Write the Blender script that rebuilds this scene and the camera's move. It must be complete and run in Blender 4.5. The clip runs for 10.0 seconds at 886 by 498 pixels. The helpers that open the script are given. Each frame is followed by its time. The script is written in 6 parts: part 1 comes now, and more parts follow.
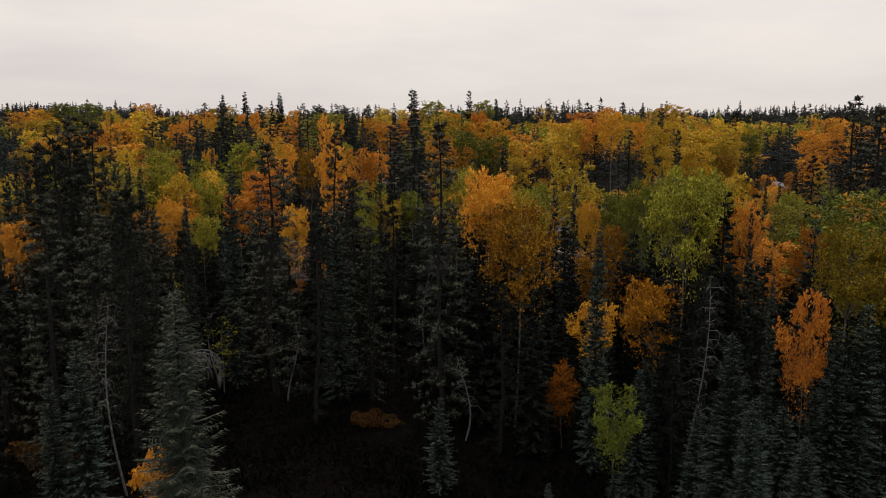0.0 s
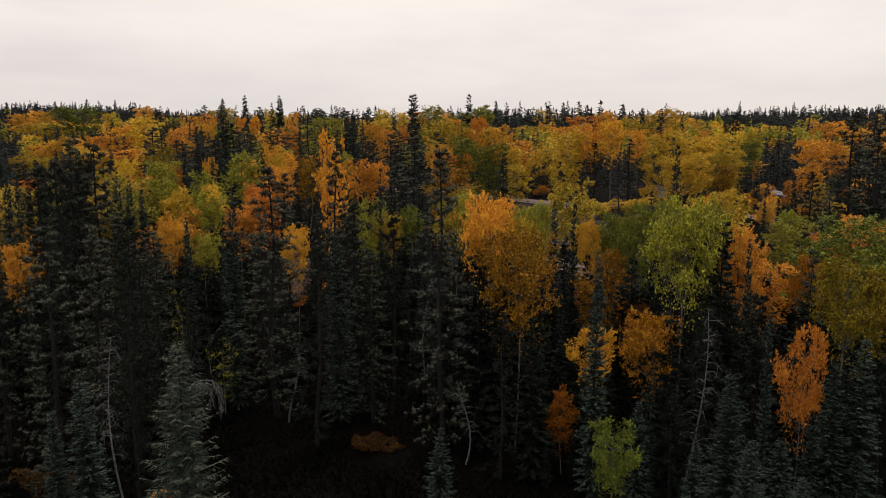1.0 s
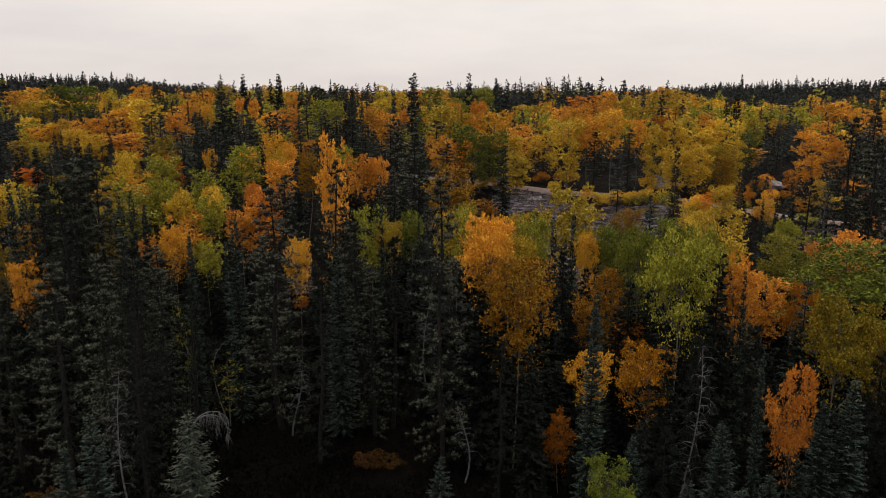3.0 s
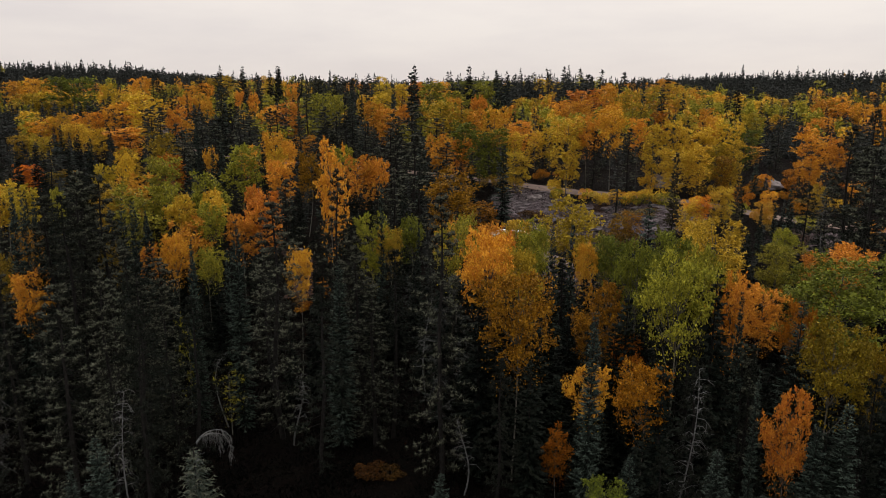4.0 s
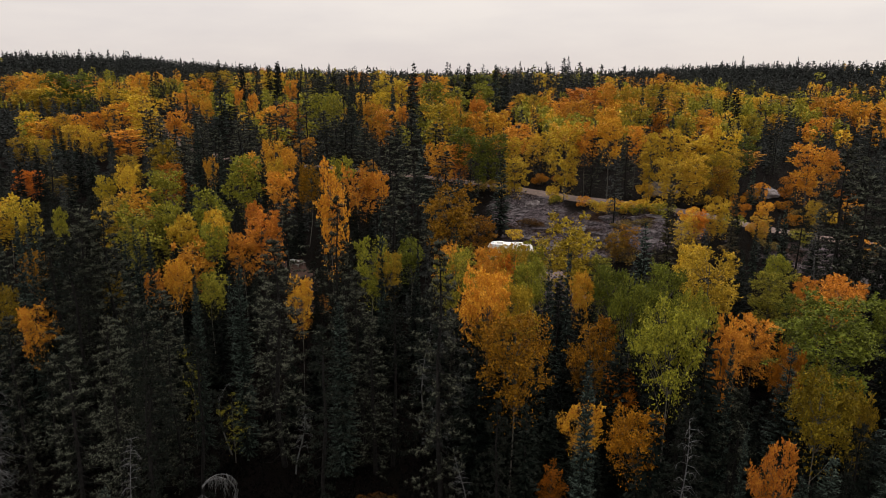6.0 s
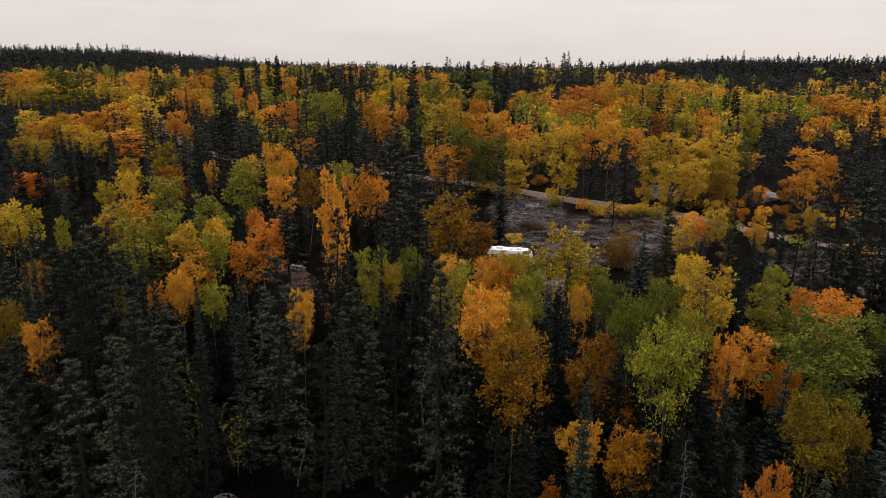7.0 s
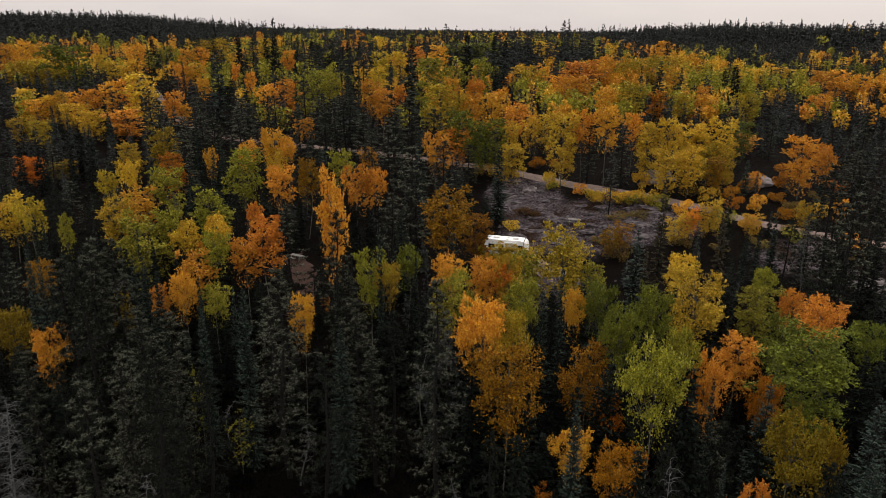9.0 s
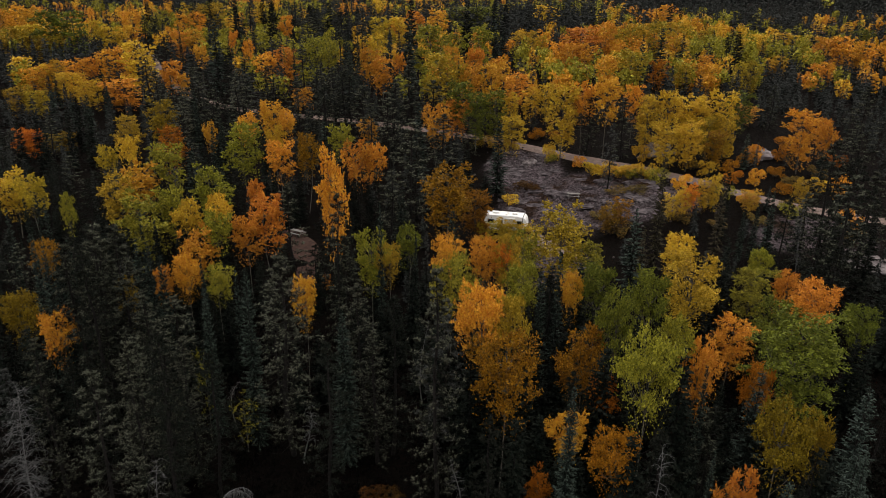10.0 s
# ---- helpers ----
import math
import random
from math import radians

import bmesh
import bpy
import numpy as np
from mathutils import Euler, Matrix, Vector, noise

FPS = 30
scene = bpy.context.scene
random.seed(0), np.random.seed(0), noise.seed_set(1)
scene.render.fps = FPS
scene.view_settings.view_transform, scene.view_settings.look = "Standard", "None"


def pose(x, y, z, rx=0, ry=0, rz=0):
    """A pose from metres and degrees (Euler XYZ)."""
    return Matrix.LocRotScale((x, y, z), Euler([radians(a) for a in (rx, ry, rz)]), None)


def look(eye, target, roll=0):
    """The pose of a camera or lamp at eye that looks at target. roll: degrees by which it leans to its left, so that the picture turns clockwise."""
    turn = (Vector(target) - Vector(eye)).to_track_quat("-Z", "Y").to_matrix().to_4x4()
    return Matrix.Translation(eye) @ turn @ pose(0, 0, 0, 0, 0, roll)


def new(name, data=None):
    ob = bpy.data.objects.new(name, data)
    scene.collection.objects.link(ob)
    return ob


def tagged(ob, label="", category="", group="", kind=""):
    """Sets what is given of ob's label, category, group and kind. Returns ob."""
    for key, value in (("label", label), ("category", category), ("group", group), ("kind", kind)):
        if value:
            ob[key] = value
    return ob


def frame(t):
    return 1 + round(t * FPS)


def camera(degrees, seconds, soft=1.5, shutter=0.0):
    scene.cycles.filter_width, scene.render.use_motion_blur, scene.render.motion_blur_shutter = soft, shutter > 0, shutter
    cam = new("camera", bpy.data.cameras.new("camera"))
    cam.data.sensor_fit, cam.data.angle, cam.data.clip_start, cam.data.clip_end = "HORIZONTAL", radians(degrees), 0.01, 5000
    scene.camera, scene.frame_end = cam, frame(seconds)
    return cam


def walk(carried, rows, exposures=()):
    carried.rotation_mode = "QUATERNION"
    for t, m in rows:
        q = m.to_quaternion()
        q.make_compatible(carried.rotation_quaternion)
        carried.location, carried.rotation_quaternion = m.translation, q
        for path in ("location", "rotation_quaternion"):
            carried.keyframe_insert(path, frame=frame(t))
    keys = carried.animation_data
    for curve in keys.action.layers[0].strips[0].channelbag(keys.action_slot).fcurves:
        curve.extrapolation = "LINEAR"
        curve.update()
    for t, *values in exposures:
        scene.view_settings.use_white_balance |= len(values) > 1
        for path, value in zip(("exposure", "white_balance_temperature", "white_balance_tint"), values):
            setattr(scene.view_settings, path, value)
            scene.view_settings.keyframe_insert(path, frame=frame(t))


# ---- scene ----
cam = camera(64.4, 10.0, soft=0.9)
METRES, EYE, TILT, LEAN, TURN = 22.0, 20.0, -8.1, 0.0, 0.0
ROWS = [
    (0.0, 0.0, 0.0, 0.0, -0.0, 0.0, 0.0),
    (0.5, -0.0017, -0.0061, 0.0472, -0.02, -0.14, -0.04),
    (1.0, -0.0026, -0.0124, 0.0955, -0.04, -0.29, -0.07),
    (1.5, -0.0028, -0.0187, 0.1428, -0.05, -0.64, -0.11),
    (2.0, -0.0029, -0.0254, 0.1908, -0.07, -1.44, -0.16),
    (2.5, -0.004, -0.0317, 0.239, -0.08, -2.29, -0.12),
    (4.0, -0.0109, -0.0528, 0.3883, -0.15, -4.15, -0.38),
    (4.5, -0.0102, -0.0623, 0.4381, -0.16, -4.51, -0.41),
    (5.0, -0.01, -0.0702, 0.4881, -0.17, -4.85, -0.43),
    (5.5, -0.0099, -0.0782, 0.5385, -0.19, -5.21, -0.46),
    (7.0, -0.0129, -0.1016, 0.6889, -0.24, -6.29, -0.54),
    (7.5, -0.0125, -0.1119, 0.7387, -0.24, -6.89, -0.54),
    (8.0, -0.0101, -0.1234, 0.788, -0.27, -7.71, -0.54),
    (8.5, -0.0082, -0.1337, 0.8373, -0.29, -8.57, -0.57),
    (9.0, -0.0078, -0.1412, 0.8872, -0.32, -9.41, -0.6),
    (9.5, -0.009, -0.1498, 0.9376, -0.35, -10.68, -0.6),
    (10.0, -0.0101, -0.1568, 0.9868, -0.36, -12.54, -0.63),
]
walk(cam, [(t, pose(0, 0, EYE, TILT, LEAN, TURN) @ pose(METRES * x, METRES * y, METRES * z, 90 + pitch, roll, yaw)) for t, x, y, z, yaw, pitch, roll in ROWS],
     exposures=[(0.0, -0.12), (0.5, -0.05), (1.0, 0.0), (10.0, 0.0)])

# ---- world and light ----
world = bpy.data.worlds.new("sky")
scene.world = world
world.use_nodes = True
wt = world.node_tree
wt.nodes.clear()


def wnode(kind, **inputs):
    n = wt.nodes.new(kind)
    for k, v in inputs.items():
        n.inputs[k].default_value = v
    return n


SUN_AZ, SUN_EL = radians(28), radians(48)
sky = wnode("ShaderNodeTexSky")
sky.sky_type, sky.sun_disc = "NISHITA", False
sky.sun_elevation, sky.sun_rotation = SUN_EL, SUN_AZ
coord = wnode("ShaderNodeTexCoord")
sep = wnode("ShaderNodeSeparateXYZ")
wt.links.new(coord.outputs["Generated"], sep.inputs[0])
height = wnode("ShaderNodeValToRGB")           # overcast
height.color_ramp.elements[0].position, height.color_ramp.elements[0].color = 0.0, (0.66, 0.60, 0.585, 1)
height.color_ramp.elements[1].position, height.color_ramp.elements[1].color = 0.24, (0.97, 0.89, 0.80, 1)
for sine, tone in ((0.75, (1.67, 1.60, 1.53, 1)), (1.0, (2.0, 1.94, 1.88, 1))):    # three times the horizon at the zenith
    height.color_ramp.elements.new(sine).color = tone
wt.links.new(sep.outputs["Z"], height.inputs["Fac"])
squash = wnode("ShaderNodeMapping")
squash.inputs["Scale"].default_value = (1.6, 1.6, 7.0)
wt.links.new(coord.outputs["Generated"], squash.inputs["Vector"])
cloud = wnode("ShaderNodeTexNoise", Scale=2.2, Detail=5.0, Roughness=0.55)
wt.links.new(squash.outputs[0], cloud.inputs["Vector"])
veil = wnode("ShaderNodeValToRGB")
veil.color_ramp.elements[0].position, veil.color_ramp.elements[0].color = 0.30, (0.91, 0.905, 0.93, 1)
veil.color_ramp.elements[1].position, veil.color_ramp.elements[1].color = 0.62, (1.03, 1.025, 1.02, 1)
wt.links.new(cloud.outputs["Fac"], veil.inputs["Fac"])
mul = wt.nodes.new("ShaderNodeMix")
mul.data_type, mul.blend_type = "RGBA", "MULTIPLY"
mul.inputs[0].default_value = 1.0
wt.links.new(height.outputs["Color"], mul.inputs[6])
wt.links.new(veil.outputs["Color"], mul.inputs[7])
overcast = wnode("ShaderNodeBackground", Strength=1.13)
wt.links.new(mul.outputs[2], overcast.inputs["Color"])
clear = wnode("ShaderNodeBackground", Strength=0.08)
wt.links.new(sky.outputs[0], clear.inputs["Color"])
blend = wnode("ShaderNodeMixShader", Fac=0.9)
wout = wnode("ShaderNodeOutputWorld")
wt.links.new(clear.outputs[0], blend.inputs[1])
wt.links.new(overcast.outputs[0], blend.inputs[2])
wt.links.new(blend.outputs[0], wout.inputs["Surface"])

sun = new("sun", bpy.data.lights.new("sun", "SUN"))
sun.data.energy, sun.data.angle, sun.data.color = 0.8, radians(30), (1.0, 0.95, 0.86)
way = Vector((math.sin(SUN_AZ) * math.cos(SUN_EL), math.cos(SUN_AZ) * math.cos(SUN_EL), math.sin(SUN_EL)))
sun.matrix_world = look(way * 900, (0, 0, 0))


# ---- materials ----
def material(name):
    m = bpy.data.materials.new(name)
    m.use_nodes = True
    nt = m.node_tree
    return m, nt, nt.nodes["Principled BSDF"]


def mix_rgb(nt, fac, a, b, mode="MIX"):
    n = nt.nodes.new("ShaderNodeMix")
    n.data_type, n.blend_type = "RGBA", mode
    for sock, v in ((n.inputs[0], fac), (n.inputs[6], a), (n.inputs[7], b)):
        if isinstance(v, (int, float)):
            sock.default_value = v
        elif isinstance(v, tuple):
            sock.default_value = (*v, 1) if len(v) == 3 else v
        else:
            nt.links.new(v, sock)
    return n.outputs[2]


def noise_fac(nt, scale, detail=4.0, lo=0.35, hi=0.65, where="Object", rough=0.55):
    tc = nt.nodes.new("ShaderNodeTexCoord")
    n = nt.nodes.new("ShaderNodeTexNoise")
    n.inputs["Scale"].default_value, n.inputs["Detail"].default_value, n.inputs["Roughness"].default_value = scale, detail, rough
    nt.links.new(tc.outputs[where], n.inputs["Vector"])
    r = nt.nodes.new("ShaderNodeMapRange")
    r.inputs["From Min"].default_value, r.inputs["From Max"].default_value = lo, hi
    nt.links.new(n.outputs["Fac"], r.inputs["Value"])
    return r.outputs[0]


def bump(nt, bsdf, fac, strength, distance):
    b = nt.nodes.new("ShaderNodeBump")
    b.inputs["Strength"].default_value, b.inputs["Distance"].default_value = strength, distance
    nt.links.new(fac, b.inputs["Height"])
    nt.links.new(b.outputs[0], bsdf.inputs["Normal"])


def foliage(name, dark, light, through_light=0.3, drift=0.35, gloss=0.1):
    """Leaves or needles: each leaf between two tones, each tree a little off the next."""
    m, nt, bsdf = material(name)
    geo = nt.nodes.new("ShaderNodeNewGeometry")
    info = nt.nodes.new("ShaderNodeObjectInfo")
    tone = mix_rgb(nt, geo.outputs["Random Per Island"], dark, light)
    patch = noise_fac(nt, 1.3, 3.0, 0.36, 0.62)
    tone = mix_rgb(nt, patch, mix_rgb(nt, 0.62, tone, dark), tone)
    broad = noise_fac(nt, 0.3, 2.0, 0.3, 0.7)
    tone = mix_rgb(nt, broad, mix_rgb(nt, 0.25, tone, dark), tone)
    hsv = nt.nodes.new("ShaderNodeHueSaturation")
    shift = nt.nodes.new("ShaderNodeMapRange")
    shift.inputs["To Min"].default_value, shift.inputs["To Max"].default_value = 0.5 - 0.03 * drift, 0.5 + 0.03 * drift
    nt.links.new(info.outputs["Random"], shift.inputs["Value"])
    val = nt.nodes.new("ShaderNodeMapRange")
    val.inputs["To Min"].default_value, val.inputs["To Max"].default_value = 1 - 0.6 * drift, 1 + 0.5 * drift
    frac = nt.nodes.new("ShaderNodeMath")
    frac.operation = "MULTIPLY"
    frac.inputs[1].default_value = 7.31
    wrap = nt.nodes.new("ShaderNodeMath")
    wrap.operation = "FRACT"
    nt.links.new(info.outputs["Random"], frac.inputs[0])
    nt.links.new(frac.outputs[0], wrap.inputs[0])
    nt.links.new(wrap.outputs[0], val.inputs["Value"])
    nt.links.new(shift.outputs[0], hsv.inputs["Hue"])
    nt.links.new(val.outputs[0], hsv.inputs["Value"])
    nt.links.new(tone, hsv.inputs["Color"])
    nt.links.new(hsv.outputs[0], bsdf.inputs["Base Color"])
    bsdf.inputs["Roughness"].default_value = 0.62
    bsdf.inputs["Specular IOR Level"].default_value = gloss
    if through_light:
        tr = nt.nodes.new("ShaderNodeBsdfTranslucent")
        nt.links.new(hsv.outputs[0], tr.inputs["Color"])
        mx = nt.nodes.new("ShaderNodeMixShader")
        mx.inputs[0].default_value = through_light
        nt.links.new(bsdf.outputs[0], mx.inputs[1])
        nt.links.new(tr.outputs[0], mx.inputs[2])
        nt.links.new(mx.outputs[0], nt.nodes["Material Output"].inputs["Surface"])
    return m


def plain(name, a, b, scale, rough=0.8, relief=0.3, distance=0.02, metal=0.0, where="Object", detail=5.0):
    m, nt, bsdf = material(name)
    fac = noise_fac(nt, scale, detail, 0.35, 0.65, where)
    fine = noise_fac(nt, scale * 6, 3.0, 0.3, 0.7, where)
    col = mix_rgb(nt, fac, a, b)
    col = mix_rgb(nt, 0.25, col, mix_rgb(nt, fine, a, b))
    nt.links.new(col, bsdf.inputs["Base Color"])
    bsdf.inputs["Roughness"].default_value, bsdf.inputs["Metallic"].default_value = rough, metal
    bsdf.inputs["Specular IOR Level"].default_value = 0.1 if rough > 0.7 else 0.5
    if relief:
        bump(nt, bsdf, fine, relief, distance)
    return m


LEAF = {
    "gold": foliage("leaf_gold", (0.34, 0.175, 0.0145), (0.86, 0.64, 0.057), 0.16),
    "amber": foliage("leaf_amber", (0.41, 0.152, 0.016), (0.84, 0.505, 0.048), 0.16),
    "orange": foliage("leaf_orange", (0.365, 0.126, 0.0155), (0.83, 0.42, 0.044), 0.16),
    "rust": foliage("leaf_rust", (0.146, 0.0531, 0.00399), (0.61, 0.237, 0.0135), 0.16),
    "red": foliage("leaf_red", (0.337, 0.0914, 0.00988), (0.9, 0.301, 0.027), 0.16),
    "lime": foliage("leaf_lime", (0.0858, 0.084, 0.0090), (0.461, 0.42, 0.045), 0.16),
    "goldlime": foliage("leaf_goldlime", (0.172, 0.118, 0.0090), (0.641, 0.439, 0.040), 0.16),
    "bronze": foliage("leaf_bronze", (0.0876, 0.0411, 0.00332), (0.508, 0.26, 0.014), 0.18),
    "olive": foliage("leaf_olive", (0.0869, 0.0553, 0.00426), (0.381, 0.249, 0.0165), 0.16),
    "limesparse": foliage("leaf_limesparse", (0.0739, 0.071, 0.008), (0.368, 0.328, 0.0303), 0.16),
    "green": foliage("leaf_green", (0.0418, 0.0494, 0.0069), (0.222, 0.243, 0.0257), 0.16),
    "brown": foliage("leaf_brown", (0.0609, 0.0411, 0.0111), (0.262, 0.174, 0.0358), 0.16),
    "russet": foliage("leaf_russet", (0.022, 0.0098, 0.0022), (0.13, 0.054, 0.0068), 0.1),
}
# needles inside the crown, darker than their own colour: painted inner shade
NEEDLE = {
    # dark: a shaded copy of green, for the fill between brighter trees
    "dark": foliage("needle_shaded", (0.003, 0.00477, 0.00384), (0.013, 0.018, 0.0142), 0.0, 0.8, 0.04),
    "green": foliage("needle_green", (0.006, 0.0085, 0.007), (0.022, 0.029, 0.0235), 0.0, 0.5, 0.04),
    "grey": foliage("needle_grey", (0.016, 0.0223, 0.0176), (0.055, 0.0657, 0.0526), 0.0, 0.3, 0.04),
    "brown": foliage("needle_brown", (0.02, 0.018, 0.0121), (0.055, 0.0466, 0.0286), 0.0, 0.3, 0.04),
}
PINE_NEEDLE = {
    # dark: a shaded copy of olive, likewise for the fill
    "dark": foliage("pine_needle_shaded", (0.005, 0.00636, 0.00494), (0.02, 0.0233, 0.0176), 0.0, 0.8, 0.04),
    "olive": foliage("pine_needle_olive", (0.008, 0.0085, 0.0062), (0.028, 0.029, 0.021), 0.0, 0.5, 0.04),
    "grey": foliage("pine_needle_grey", (0.018, 0.0201, 0.0197), (0.06, 0.0636, 0.0592), 0.0, 0.3, 0.04),
}
# distance haze put into the colour: paler and bluer than the near needles
HAZED_NEEDLE = foliage("hazed_needle", (0.021, 0.0228, 0.0212), (0.057, 0.0620, 0.0575), 0.0, 0.3, 0.04)
NEEDLE_TIP = {                                  # paler young growth at the twig ends, set off by the painted inner shade
    "dark": foliage("needle_tip_shaded", (0.006, 0.008, 0.006), (0.022, 0.026, 0.0195), 0.0, 0.8, 0.04),
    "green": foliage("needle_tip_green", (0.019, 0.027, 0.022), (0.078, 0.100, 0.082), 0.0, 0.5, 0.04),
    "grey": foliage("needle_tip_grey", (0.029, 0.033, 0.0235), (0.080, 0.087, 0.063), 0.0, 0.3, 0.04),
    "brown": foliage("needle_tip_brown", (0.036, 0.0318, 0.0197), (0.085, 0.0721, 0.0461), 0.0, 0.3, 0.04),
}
# pine twig ends, brightened on top as painted light from above
PINE_LIT_TIP = {
    "dark": foliage("pine_lit_tip_dark", (0.007, 0.0078, 0.006), (0.026, 0.028, 0.021), 0.0, 0.7, 0.04),
    "olive": foliage("pine_lit_tip_olive", (0.043, 0.046, 0.0345), (0.156, 0.162, 0.118), 0.0, 0.5, 0.04),
    "grey": foliage("pine_lit_tip_grey", (0.040, 0.042, 0.040), (0.118, 0.122, 0.116), 0.0, 0.3, 0.04),
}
# brush far below its own tone: the deep shade is in the colour
SHADE_BRUSH = foliage("brush_shade", (0.0015, 0.0016, 0.0014), (0.0042, 0.0038, 0.003), 0.0, 0.3, 0.02)
BARK_PALE = plain("bark_pale", (0.035, 0.032, 0.027), (0.135, 0.127, 0.112), 3.0, 0.8, 0.4)
BARK_DARK = plain("bark_dark", (0.006, 0.0055, 0.0053), (0.022, 0.020, 0.0185), 4.0, 0.9, 0.6)
DEAD_WOOD = plain("dead_wood", (0.04, 0.040, 0.041), (0.135, 0.134, 0.134), 5.0, 0.85, 0.5)


# ---- the lie of the land ----
PROFILE_Y = (-6000, 30, 52, 75, 100, 120, 138, 155, 220, 300, 390, 650, 1500, 6000)
PROFILE_Z = (-1, -1, -0.5, 3, 6, 8, 10, 13, 18.5, 24, 27, 25.5, 20, 16)


def ease(a, b, v):
    u = np.clip((v - a) / (b - a), 0, 1)
    return u * u * (3 - 2 * u)


def ground_z(x, y):
    """Height of the ground: a valley under the camera, rising to the far ridge and to the right."""
    x, y = np.asarray(x, float), np.asarray(y, float)
    base = sum(np.interp(y + d, PROFILE_Y, PROFILE_Z) for d in np.linspace(-12, 12, 9)) / 9
    base = base + 4.5 * ease(12, 45, x) * ease(20, 60, y) * (1 - ease(120, 190, y))
    base = base + 1.5 * ease(-15, -50, x) * (1 - ease(60, 120, y))
    base = base + 9.5 * ease(-90, -230, x) * ease(300, 400, y) * (1 - ease(650, 1000, y))
    return base + 7.0 * ease(90, 170, x) * ease(330, 400, y) * (1 - ease(600, 900, y))


def gz(x, y):
    return float(ground_z(x, y))


# ---- mesh tools ----
def mesh_of(name, verts, faces, mats, slots=None, smooth=False):
    """A mesh from an (n, 3) array and a list or an (m, 3 or 4) array of faces."""
    me = bpy.data.meshes.new(name)
    verts = np.asarray(verts, np.float32)
    if isinstance(faces, np.ndarray):
        me.vertices.add(len(verts))
        me.vertices.foreach_set("co", verts.ravel())
        k = faces.shape[1]
        me.loops.add(faces.size)
        me.loops.foreach_set("vertex_index", faces.astype(np.int32).ravel())
        me.polygons.add(len(faces))
        me.polygons.foreach_set("loop_start", np.arange(0, faces.size, k, dtype=np.int32))
        me.polygons.foreach_set("loop_total", np.full(len(faces), k, np.int32))
        me.update(calc_edges=True)
    else:
        me.from_pydata([tuple(v) for v in verts], [], faces)
    for m in mats if isinstance(mats, (list, tuple)) else [mats]:
        me.materials.append(m)
    if slots is not None:
        me.polygons.foreach_set("material_index", np.asarray(slots, np.int32))
    if smooth:
        me.polygons.foreach_set("use_smooth", np.ones(len(me.polygons), bool))
    return me


def part(name, bm, mat, parent, label=""):
    """A bmesh or a mesh as one part under a thing or a part."""
    if isinstance(bm, bmesh.types.BMesh):
        me = bpy.data.meshes.new(name)
        bm.to_mesh(me)
        bm.free()
        me.materials.append(mat)
    else:
        me = bm
    ob = new(name, me)
    ob.parent = parent
    return tagged(ob, label)


def unit(v):
    return v / np.maximum(np.linalg.norm(v, axis=-1, keepdims=True), 1e-9)


class Tubes:
    """Collects tapered, bent tubes."""

    def __init__(self, sides=6):
        self.sides, self.v, self.f, self.first = sides, [], [], []

    def add(self, pts, radii, sides=None):
        n = sides or self.sides
        pts = np.asarray(pts, float)
        start = sum(len(a) for a in self.v)
        self.first.append((start, len(self.f)))
        ring = np.linspace(0, 2 * np.pi, n, endpoint=False)
        for i, (p, r) in enumerate(zip(pts, radii)):
            d = unit(pts[min(i + 1, len(pts) - 1)] - pts[max(i - 1, 0)])
            a = unit(np.cross(d, (0, 1, 0) if abs(d[1]) < 0.8 else (1, 0, 0)))
            b = np.cross(d, a)
            self.v.append(p + r * (np.cos(ring)[:, None] * a + np.sin(ring)[:, None] * b))
        for i in range(len(pts) - 1):
            for k in range(n):
                q = start + i * n
                self.f.append((q + k, q + (k + 1) % n, q + n + (k + 1) % n, q + n + k))

    def pieces(self, name, mat):
        """Each tube as a mesh of its own."""
        v, out = np.concatenate(self.v), []
        ends = self.first[1:] + [(len(v), len(self.f))]
        for (v0, f0), (v1, f1) in zip(self.first, ends):
            out.append(mesh_of(name, v[v0:v1], np.array(self.f[f0:f1]) - v0, mat, smooth=True))
        return out

    def mesh(self, name, mat):
        return mesh_of(name, np.concatenate(self.v), np.array(self.f), mat, smooth=True)


def blades(base, tip, width, rng, flat=1.0):
    """Long pointed blades from base to tip: needle sprays."""
    d = tip - base
    side = unit(np.cross(unit(d), unit(rng.normal(size=d.shape) * 0.6 + (0, 0, flat)))) * np.reshape(width, (-1, 1)) * 0.5
    root = base + d * 0.10
    v = np.stack([root + side, tip, root - side], 1).reshape(-1, 3)
    return v, np.arange(len(v)).reshape(-1, 3)


def leaves(centre, size, rng, up=0.4):
    """Small pointed leaf clusters round their centres, each turned its own way."""
    n = unit(rng.normal(size=centre.shape) + (0, 0, up))
    u = unit(np.cross(n, rng.normal(size=centre.shape)))
    w = np.cross(n, u)
    s = np.reshape(size, (-1, 1))
    v = np.stack([centre - u * s - w * s * 0.75, centre - u * s * 0.5 + w * s * 0.85, centre + u * s], 1).reshape(-1, 3)
    return v, np.arange(len(v)).reshape(-1, 3)


